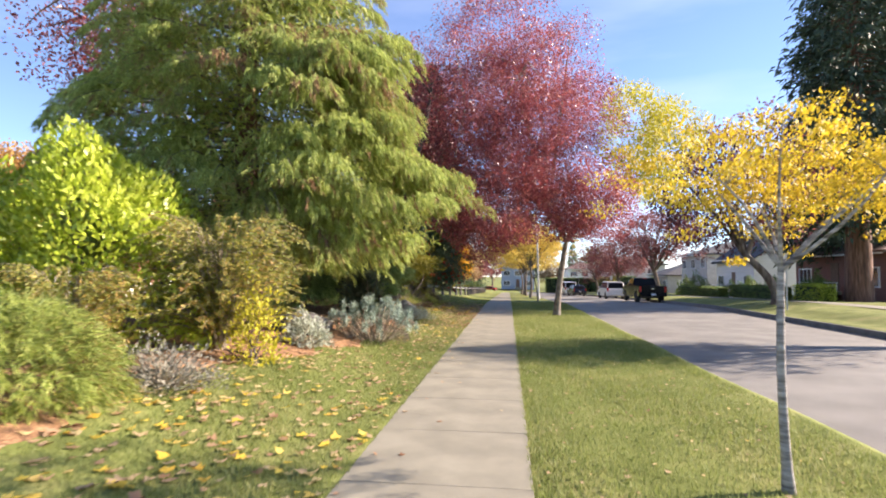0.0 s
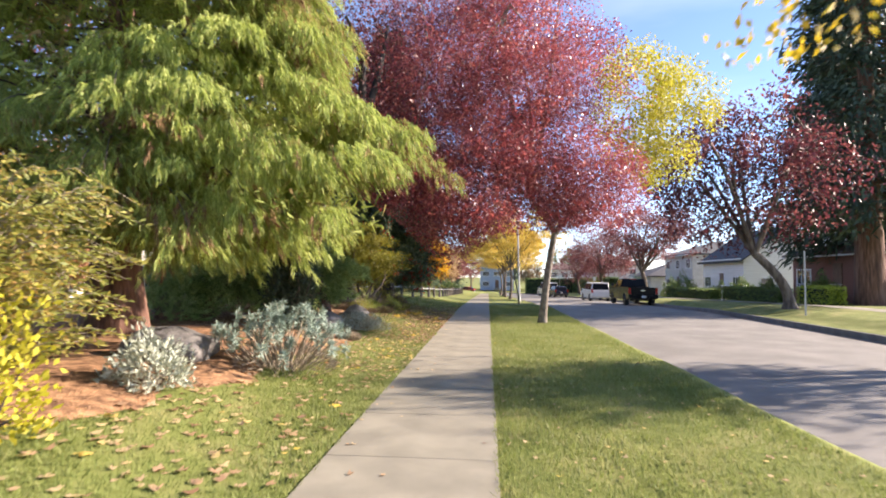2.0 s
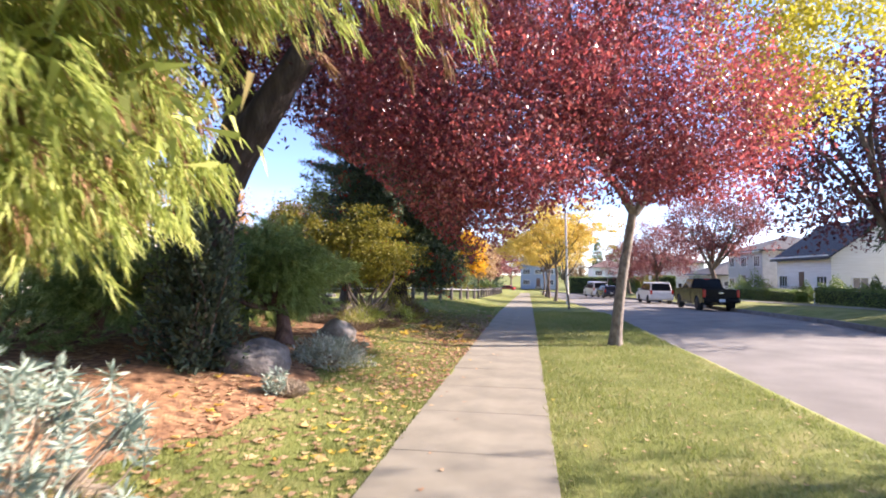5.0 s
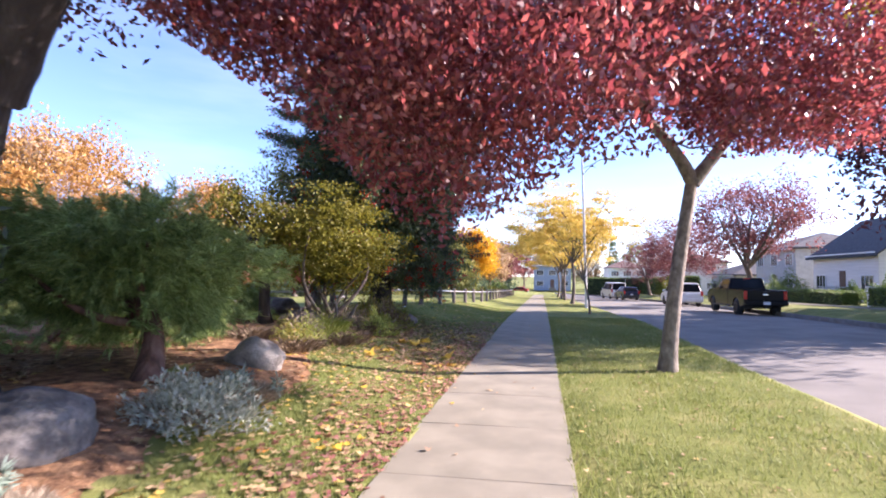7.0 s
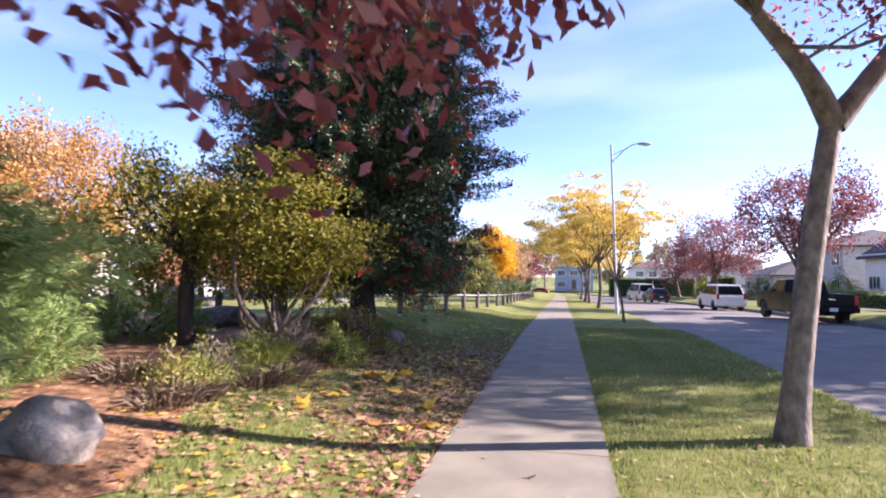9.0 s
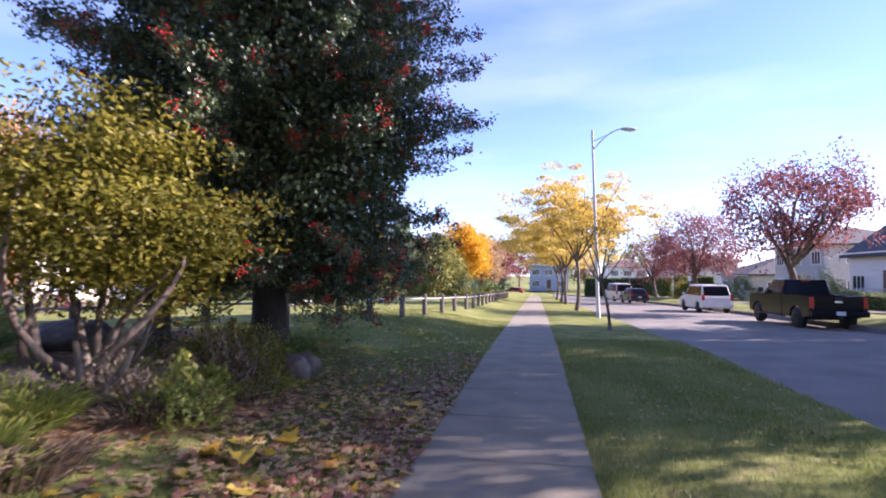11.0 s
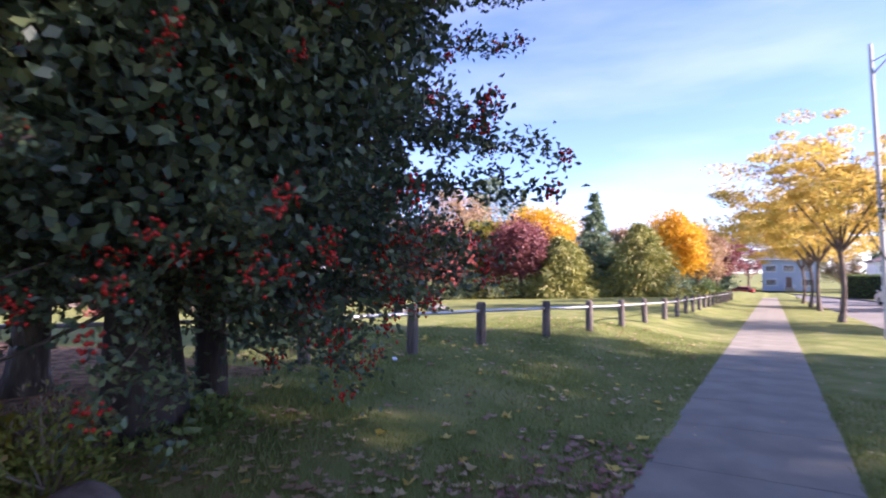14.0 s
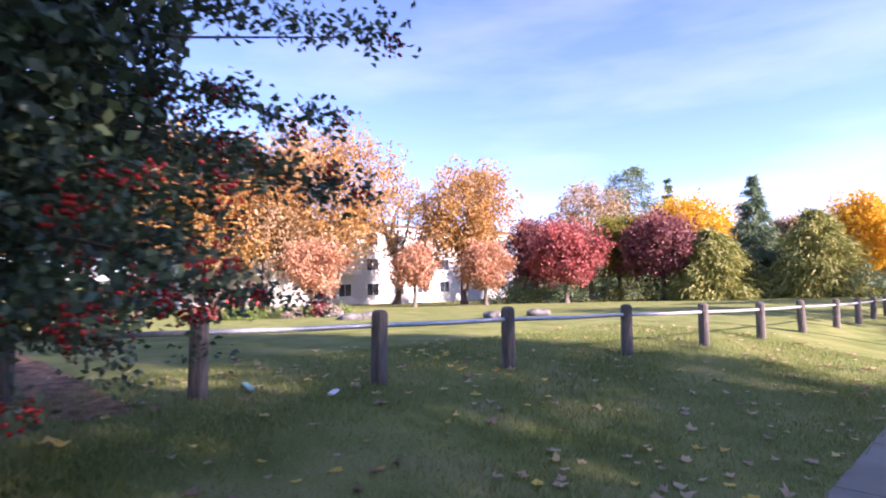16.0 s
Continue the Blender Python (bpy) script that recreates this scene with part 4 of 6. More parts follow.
shrub("leafy_perennial", -3.66, 25.5, (0.46, 0.4, 0.42), 1300, 0.065, M_CYPRESS, "pale yellow-green leafy perennial at the lawn edge", stems=20, slim=0.5, outer=0.45)
shrub("dry_perennial", -3.75, 26.5, (0.6, 0.55, 0.72), 1500, 0.06, M_DRYBROWN, "brown and rust dried perennial beside the lawn", stems=70, stem_mat=M_DRYSTEM, slim=0.45, outer=0.25)
shrub("leafy_perennial", -3.75, 26.95, (0.5, 0.42, 0.6), 1100, 0.06, M_MAPLEY, "yellow-green and rust leafy perennial at the bed edge", stems=30, stem_mat=M_DRYSTEM, slim=0.5, outer=0.4)
shrub("leafy_perennial", -4.59, 28.07, (0.35, 0.35, 0.55), 500, 0.085, M_MAPLEY, "yellow-green leafy perennial by a boulder", stems=10, slim=0.6, outer=0.4)
shrub("leafy_perennial", -4.81, 29.29, (0.9, 0.8, 0.22), 1500, 0.07, M_HEDGE, "low leafy ground cover beside the holly trunk", stems=0, slim=0.7, outer=0.3)

# low evergreens and clutter that fill the bed
for jx, jy, jr, jz in [(-6.53, 22.19, 1.2, 1.2), (-7.84, 21.48, 1.4, 1.3), (-8.17, 17.24, 1.4, 1.3), (-7.92, 26.36, 1.1, 1.0), (-9.99, 25.21, 1.6, 1.4), (-9.4, 19.1, 1.7, 1.4)]:
    z0 = float(land(jx, jy))
    ev = empty("evergreen_shrub", jx, jy, z0, label="feathery dark evergreen shrub in the planting bed", category="shrub", group="bed evergreens")
    k = 420
    d = unit(rng.normal(size=(k, 3)))
    d[:, 2] = np.abs(d[:, 2])
    c = d * (0.35 + 0.65 * rng.random((k, 1)) ** 0.6) * (jr, jr, jz)
    part_np("foliage", *feathers(c, d + (0, 0, 0.25), 26, 0.17, 0.016, hang=0.1), M_JUNIPER, ev)
    for s in range(4):
        part_np("stem", *tube(bent((rng.normal() * 0.06, rng.normal() * 0.06, -0.03), c[s * 9] * 0.9, 0.08, 5), np.linspace(0.035, 0.01, 5), 5), M_BARK_RED, ev, smooth=True)
for k in range(14):
    cx, cy = -3.6 - 1.7 * rng.random(), 22.0 + 4.2 * rng.random()
    strap_clump(cx, cy, 260, 0.42, "dry brown arching grass tuft in the bed", M_DRYBROWN, 0.3)
for k in range(16):
    cx, cy = -3.8 - 2.7 * rng.random() ** 1.5, 23.4 + 5.4 * rng.random()
    strap_clump(cx, cy, 150, 0.38, "tuft of green and straw strap leaves", spread=0.2)
for k in range(9):
    cx, cy = -3.9 - 2.7 * rng.random(), 22.6 + 6.0 * rng.random()
    shrub("dry_perennial", cx, cy, (0.4, 0.4, 0.5), 900, 0.05, [M_DRYSTEM, M_NANDINA, M_LILY][k % 3], "dried brown and olive perennial in the bed", stems=30, stem_mat=M_DRYSTEM, slim=0.4, outer=0.2)

# multi-stemmed yellow-green maple
def many_stemmed(x, y, middle, radii, label, n_leaf=24000, mat=M_MAPLEY):
    z0 = float(land(x, y))
    tree = empty("maple_tree", x, y, z0, label=label, category="tree")
    mid = np.array(middle) - (x, y, z0)
    c = mid + unit(rng.normal(size=(130, 3))) * (0.35 + 0.65 * rng.random((130, 1)) ** 0.6) * radii * (0.72 + 0.5 * rng.random((130, 1)))
    for i in range(8):
        a = rng.random() * 2 * np.pi
        e = c[i * 9]
        part_np("stem", *tube(bent((math.cos(a) * 0.28, math.sin(a) * 0.25, -0.04), e, 0.09, 8), np.linspace(0.055, 0.015, 8), 7), M_BARK, tree, smooth=True)
    own = rng.integers(0, 130, n_leaf)
    part_np("crown", *leaves(c[own] + in_ball(n_leaf) * (0.6, 0.6, 0.22), rng.normal(size=(n_leaf, 3)) * (1, 1, 0.6) + (0, 0, -0.4), 0.085, 0.038), mat, tree)


many_stemmed(-4.85, 25.6, (-5.05, 26.2, 2.3), (1.35, 1.3, 1.25), "many-stemmed maple with olive and yellow leaves", 17000)
broad_tree("maple_tree", -6.3, 25.5, 1.5, 0.14, (-7.0, 25.7, 2.45), (1.3, 1.25, 1.2), 70, 120, 0.085, M_MAPLEY, M_BARK_DARK, "small maple with a dark trunk and olive yellow leaves", clump_r=0.45, limbs=6, hollow=0.3)
for sx, sy, ex, ez in [(-4.65, 25.1, 0.12, 0.62), (-4.55, 25.3, 0.45, 0.55)]:
    st = empty("dead_stem", sx, sy, float(land(sx, sy)), label="bleached dead stem stump in the bed", category="stump")
    part_np("stem", *tube(bent((0, 0, -0.03), (ex, 0.1, ez), 0.1, 7), np.linspace(0.06, 0.025, 7), 8), M_BARK_PALE, st, smooth=True)
broad_tree("background_tree", -6.75, 29.3, 2.0, 0.17, (-7.2, 29.9, 3.9), (1.7, 1.7, 1.4), 90, 90, 0.10, M_OLIVE, M_BARK, "tree with dark trunk at the edge of the park", clump_r=0.7)


def holly_tree(x, y, height):
    z0 = float(land(x, y))
    tree = empty("holly_tree", x, y, z0, label="large dark holly tree with clusters of red berries", category="tree")
    part_np("trunk", *tube(bent((0, 0, -0.05), (-0.1, 0, height * 0.92), 0.01, 12), np.linspace(0.24, 0.04, 12) + 0.10 * np.exp(-np.arange(12) * 1.5), 12), M_BARK_DARK, tree, smooth=True)
    part_np("trunk", *tube(bent((-0.55, 1.0, -0.05), (-0.2, 0.4, 5.0), 0.02, 8), np.linspace(0.16, 0.05, 8), 8), M_BARK_DARK, tree, smooth=True)
    arms, lc, lw, bc = [], [], [], []
    for i in range(800):
        z = 1.1 + (height - 1.36) * rng.random() ** 1.35
        a = rng.random() * 2 * np.pi
        k = z / height
        reach = (2.35 + 0.85 * min(1.0, max(0.0, (z - 1.5) / 2.3))) * max(0.03, 1 - max(0.0, z - 4.3) / (height - 4.1)) ** 0.8
        shoot = i % 2 == 0 and z > 1.6
        if shoot:
            z = round(z / 0.36) * 0.36 + rng.normal() * 0.05
        reach *= 0.97 + 0.14 * rng.random() if shoot else 0.62 + 0.24 * rng.random()
        if z < 4.5:
            reach *= 1 + 0.07 * math.exp(-((a - 1.57) / 0.9) ** 2)
        start = np.array([0, 0, z])
        tip = np.array([math.cos(a) * reach, math.sin(a) * reach, z + reach * (rng.normal() * 0.12 + (0.12 if z > 2.6 else -0.1))])
        p = bent(start, start + (tip - start) * 0.93, 0.03, 5)
        arms.append(tube(p, np.linspace(0.022, 0.004, 5), 4))
        for s in range(8):
            o = 0.97 - 0.05 * s if shoot else 1.0 if s == 0 else 0.3 + 0.7 * rng.random()
            b0 = start + (tip - start) * o
            d = unit(unit(tip - start) + rng.normal(size=3) * (0.10 if s == 0 else 0.3 if shoot else 0.5) + (0, 0, 0.22 if shoot else 0))
            ln = (0.34 if shoot else 0.45) * (0.6 + 0.6 * rng.random())
            m = 52 if shoot else 30
            t = rng.random((m, 1))
            c = b0 + d * ln * t + rng.normal(size=(m, 3)) * 0.055
            lc.append(c)
            lw.append(d * 0.7 + rng.normal(size=(m, 3)) * 0.6)
            if rng.random() < (0.75 if s == 0 else 0.18):
                bc.append(b0 + d * ln * (0.5 + 0.4 * rng.random()) + rng.normal(size=(20, 3)) * 0.042)
    m = 150000
    zz = 1.4 + (height - 2.2) * rng.random(m) ** 1.05
    aa = rng.random(m) * 2 * np.pi
    rr = (2.1 + 0.75 * np.clip((zz - 1.5) / 2.3, 0, 1)) * np.maximum(0.03, 1 - np.maximum(0, zz - 4.3) / (height - 4.1)) ** 0.8 * (0.1 + 0.78 * rng.random(m) ** 0.6)
    part_np("inner_foliage", *leaves(np.stack([np.cos(aa) * rr, np.sin(aa) * rr, zz], 1), rng.normal(size=(m, 3)), 0.095, 0.062), M_HOLLY, tree)
    part_np("branchwork", *join(arms), M_BARK, tree)
    lc, lw = np.concatenate(lc), np.concatenate(lw)
    part_np("crown", *leaves(lc, lw, 0.045 + 0.03 * rng.random(len(lc)), 0.034, 0.35), M_HOLLY, tree)
    bc = np.concatenate(bc)
    o = np.array([(1, 0, 0), (-1, 0, 0), (0, 1, 0), (0, -1, 0), (0, 0, 1), (0, 0, -1)], float) * 0.015
    f = np.array([(0, 2, 4), (2, 1, 4), (1, 3, 4), (3, 0, 4), (2, 0, 5), (1, 2, 5), (3, 1, 5), (0, 3, 5)])
    part_np("fruit", (bc[:, None] + o).reshape(-1, 3), (f[None] + 6 * np.arange(len(bc))[:, None, None]).reshape(-1, 3), M_BERRY, tree, "bunches of red berries", smooth=True)


holly_tree(-4.65, 29.25, 12.8)

# ---- park fence ----
fence = empty("fence", 0, 0, 0, label="low weathered post-and-pipe park fence", category="fence")
posts = [(-11.6, 26.3), (-9.9, 27.7), (-8.2, 29.1), (-6.75, 30.7), (-5.7, 32.0), (-5.08, 33.6), (-4.86, 35.45), (-4.56, 37.9), (-4.3, 40.2), (-4.08, 42.6), (-3.95, 45.2), (-3.78, 47.9)]
posts += [(-3.7 + 0.012 * k, 50.4 + 2.5 * k) for k in range(14)]
post_bm = bmesh.new()
bmesh.ops.create_cone(post_bm, cap_ends=True, segments=12, radius1=0.088, radius2=0.085, depth=0.80, matrix=Matrix.Translation((0, 0, 0.36)))
top_edges = [e for e in post_bm.edges if all(v.co.z > 0.7 for v in e.verts)]
bmesh.ops.bevel(post_bm, geom=top_edges, offset=0.05, segments=3, affect="EDGES", profile=0.5)
post_me = bpy.data.meshes.new("post")
post_bm.to_mesh(post_me)
post_bm.free()
post_me.materials.append(M_WOOD_POST)
for i, (px, py) in enumerate(posts):
    p = new("post", post_me)
    p.parent = fence
    p.matrix_world = pose(px, py, float(land(px, py)), random.uniform(-1.5, 1.5), random.uniform(-1.5, 1.5), random.uniform(0, 90))
for (ax, ay), (bx, by) in zip(posts, posts[1:]):
    a, b = (ax, ay, float(land(ax, ay)) + 0.60), (bx, by, float(land(bx, by)) + 0.60)
    part_np("rail", *tube([a, ((ax + bx) / 2, (ay + by) / 2, (a[2] + b[2]) / 2 - 0.008), b], [0.028] * 3, 10), M_GALV, fence, smooth=True)

# ---- street furniture ----
lx, ly = 2.45, 47.2
lamp = empty("street_lamp", lx, ly, float(land(lx, ly)), label="tall pale grey street lamp with a curved arm", category="street lamp")
part_np("pole", *tube([(0, 0, -0.05), (-0.10, 0, 4), (-0.23, 0, 8.75)], [0.085, 0.07, 0.05], 14), M_LAMP, lamp, smooth=True)
part_np("base_plate", *tube([(0, 0, -0.05), (0, 0, 0.30), (0, 0, 0.34)], [0.10, 0.10, 0.08], 14), M_LAMP, lamp, smooth=True)
t = np.linspace(0, 1, 12)
part_np("arm", *tube(np.stack([-0.21 + 1.35 * t, 0 * t, 7.75 + 1.0 * np.sin(t * np.pi / 2) ** 0.9], 1), np.linspace(0.03, 0.026, 12), 8), M_LAMP, lamp, smooth=True)
part_np("brace", *tube(np.stack([-0.2 + 0.6 * t, 0 * t, 8.2 + 0.28 * t], 1), np.full(12, 0.018), 8), M_LAMP, lamp, smooth=True)
head = bmesh.new()
bmesh.ops.create_uvsphere(head, u_segments=20, v_segments=10, radius=1.0, matrix=pose(1.4, 0, 8.73, 0, 4, 0) @ Matrix.Diagonal((0.38, 0.15, 0.085, 1)))
part("lamp_head", head, M_LAMP, lamp, smooth=True)
glassb = bmesh.new()
bmesh.ops.create_uvsphere(glassb, u_segments=16, v_segments=8, radius=1.0, matrix=pose(1.46, 0, 8.685, 0, 4, 0) @ Matrix.Diagonal((0.22, 0.11, 0.07, 1)))
part("lens", glassb, M_PLATE, lamp, smooth=True)


def sign_post(x, y, h, label, plate=True):
    s = empty("sign_post", x, y, float(land(x, y)), label=label, category="sign post", group="sign posts")
    part("post", box((0.05, 0.05, h + 0.1), (0, 0, h / 2 - 0.05), 0.006), M_STEEL, s)
    if plate:
        part("plate", box((0.30, 0.012, 0.45), (0, -0.032, h - 0.25), 0.004), M_PLATE, s)
        part("bolt", box((0.03, 0.02, 0.03), (0, -0.045, h - 0.15), 0.004), M_GALV, s)


sign_post(12.85, 27.7, 2.6, "plain pale steel post on the far verge", False)
sign_post(12.8, 72.1, 2.4, "pale sign post with a blank plate on the far verge")
sign_post(12.38, 101.34, 5.5, "tall pale pole at the far verge", False)

# ---- vehicles (front towards +y) ----
def wheel(parent, x, y, r, w, rim):
    hub = new("wheel")
    hub.parent = parent
    hub.matrix_local = pose(x, y, r)
    p = np.array([(-w / 2, 0, 0), (-w / 2 + 0.02, 0, 0), (w / 2 - 0.02, 0, 0), (w / 2, 0, 0)])
    bm = bmesh.new()
    bmesh.ops.create_cone(bm, cap_ends=True, segments=28, radius1=r, radius2=r, depth=w, matrix=Euler((0, radians(90), 0)).to_matrix().to_4x4())
    bmesh.ops.bevel(bm, geom=[e for e in bm.edges if abs(e.verts[0].co.x - e.verts[1].co.x) < 1e-4 and len(e.link_faces) == 2], offset=0.03, segments=2, affect="EDGES")
    part("tyre", bm, M_RUBBER, hub, smooth=True)
    side = -1 if x < 0 else 1
    bm = bmesh.new()
    bmesh.ops.create_cone(bm, cap_ends=True, segments=24, radius1=r * 0.62, radius2=r * 0.58, depth=0.03, matrix=Matrix.Translation((side * (w / 2 + 0.004), 0, 0)) @ Euler((0, radians(90), 0)).to_matrix().to_4x4())
    for k in range(6):
        a = k * math.pi / 3
        box((0.02, r * 0.10, r * 0.5), (side * (w / 2 + 0.026), -math.sin(a) * r * 0.3, math.cos(a) * r * 0.3), bm=bm)
    part("rim", bm, rim, hub)


def cabin(stations, width_low, width_high, z_low, z_high):
    """A tapered greenhouse: stations are (y at the belt, y at the roof) for rear and front."""
    (r0, r1), (f0, f1) = stations
    bm = bmesh.new()
    lo = [bm.verts.new(v) for v in ((-width_low / 2, r0, z_low), (width_low / 2, r0, z_low), (width_low / 2, f0, z_low), (-width_low / 2, f0, z_low))]
    hi = [bm.verts.new(v) for v in ((-width_high / 2, r1, z_high), (width_high / 2, r1, z_high), (width_high / 2, f1, z_high), (-width_high / 2, f1, z_high))]
    bm.faces.new(reversed(lo)); bm.faces.new(hi)
    for i in range(4):
        bm.faces.new((lo[i], lo[(i + 1) % 4], hi[(i + 1) % 4], hi[i]))
    bmesh.ops.bevel(bm, geom=list(bm.edges), offset=0.06, segments=3, affect="EDGES", profile=0.6)
    return bm


def pane(corners, parent, name="window", mat=None, lift=0.012):
    """A thin glass plate on four corners, set just proud of the body."""
    c = [Vector(v) for v in corners]
    nrm = (c[1] - c[0]).cross(c[3] - c[0]).normalized()
    bm = bmesh.new()
    lo = [bm.verts.new(v - nrm * 0.004) for v in c]
    hi = [bm.verts.new(v + nrm * lift) for v in c]
    bm.faces.new(hi); bm.faces.new(reversed(lo))
    for i in range(4):
        bm.faces.new((lo[i], lo[(i + 1) % 4], hi[(i + 1) % 4], hi[i]))
    return part(name, bm, mat or M_CARGLASS, parent)


def car(name, x, y, turn, L, W, H, belt, roof, paint, label, wheel_r=0.33, rim=None, clear=0.2, lamps="tall", glass_rear=True, arch=True):
    """A closed car body with greenhouse, glass, lamps, plates and wheels; origin at the middle of its length on the road."""
    z0 = float(land(5, y)) - 0.11
    c = empty(name, x, y, z0, turn, label, "car", "parked cars")
    h = L / 2
    out = [(-h + 0.06, clear + 0.12), (-h, clear + 0.3), (-h + 0.02, belt - 0.1), (-h + 0.08, belt), (h - 1.15, belt), (h - 0.95, belt - 0.02), (h - 0.18, belt - 0.22), (h - 0.02, belt - 0.36),
           (h, clear + 0.25), (h - 0.08, clear + 0.05)]
    for wy in (h - 0.88, -h + 0.85):
        a = [(wy + (wheel_r + 0.07) * math.cos(k), max(clear, wheel_r + (wheel_r + 0.07) * math.sin(k))) for k in np.linspace(-0.1, math.pi + 0.1, 9)]
        out += a
    body = prism(out, W, "x", 0.035)
    part("body", body, paint, c)
    (r0, r1), (f0, f1) = roof
    part("cabin", cabin(roof, W - 0.12, W - 0.42, belt - 0.03, H), paint, c)
    wl_, wh_ = (W - 0.12) / 2, (W - 0.42) / 2
    zb, zt = belt + 0.03, H - 0.10

    def edge(q, yl, yh):
        return yl + (yh - yl) * (q - belt) / (H - belt)

    def wid(q):
        return wl_ + (wh_ - wl_) * (q - belt) / (H - belt)
    for s in (-1, 1):
        ys_lo, ys_hi = np.linspace(edge(zb, r0, r1) + 0.14, edge(zb, f0, f1) - 0.16, 4), np.linspace(edge(zt, r0, r1) + 0.12, edge(zt, f0, f1) - 0.14, 4)
        for k in range(3):
            a = [(s * wid(zb), ys_lo[k] + 0.03, zb), (s * wid(zb), ys_lo[k + 1] - 0.03, zb), (s * wid(zt), ys_hi[k + 1] - 0.03, zt), (s * wid(zt), ys_hi[k] + 0.03, zt)]
            pane(a if s > 0 else [a[1], a[0], a[3], a[2]], c, "side_window")
        m = bmesh.new()
        box((0.16, 0.09, 0.13), (s * (W / 2 + 0.06), f0 - 0.25, belt + 0.08), 0.03, bm=m)
        part("mirror", m, paint, c)
        lz, lh = (belt - 0.08, 0.34) if lamps == "tall" else (belt - 0.14, 0.17)
        part("tail_light", box((0.17 if lamps == "tall" else 0.30, 0.06, lh), (s * (W / 2 - (0.10 if lamps == "tall" else 0.17)), -h + 0.025, lz), 0.02), M_TAIL, c)
        part("headlight", box((0.34, 0.12, 0.14), (s * (W / 2 - 0.24), h - 0.10, belt - 0.33), 0.03), M_CHROME, c)
        part("handle", box((0.03, 0.16, 0.03), (s * W / 2, 0.05, belt - 0.12), 0.008), M_CHROME, c)
    if glass_rear:
        pane([(-wid(zb) + 0.1, edge(zb, r0, r1), zb), (wid(zb) - 0.1, edge(zb, r0, r1), zb), (wid(zt) - 0.05, edge(zt, r0, r1), zt), (-wid(zt) + 0.05, edge(zt, r0, r1), zt)], c, "rear_window")
    pane([(wid(zb) - 0.08, edge(zb, f0, f1), zb), (-wid(zb) + 0.08, edge(zb, f0, f1), zb), (-wid(zt) + 0.05, edge(zt, f0, f1), zt), (wid(zt) - 0.05, edge(zt, f0, f1), zt)], c, "windscreen")
    part("bumper", box((W - 0.06, 0.16, 0.22), (0, -h + 0.01, clear + 0.28), 0.04), M_PLASTIC if paint is not M_WHITEPAINT else paint, c)
    part("number_plate", box((0.32, 0.02, 0.15), (0, -h - 0.012, belt - 0.32), 0.004), M_PLATE, c)
    for wx in (-1, 1):
        for wy in (h - 0.88, -h + 0.85):
            wheel(c, wx * (W / 2 - 0.11), wy, wheel_r, 0.22, rim or M_RIM)
    return c


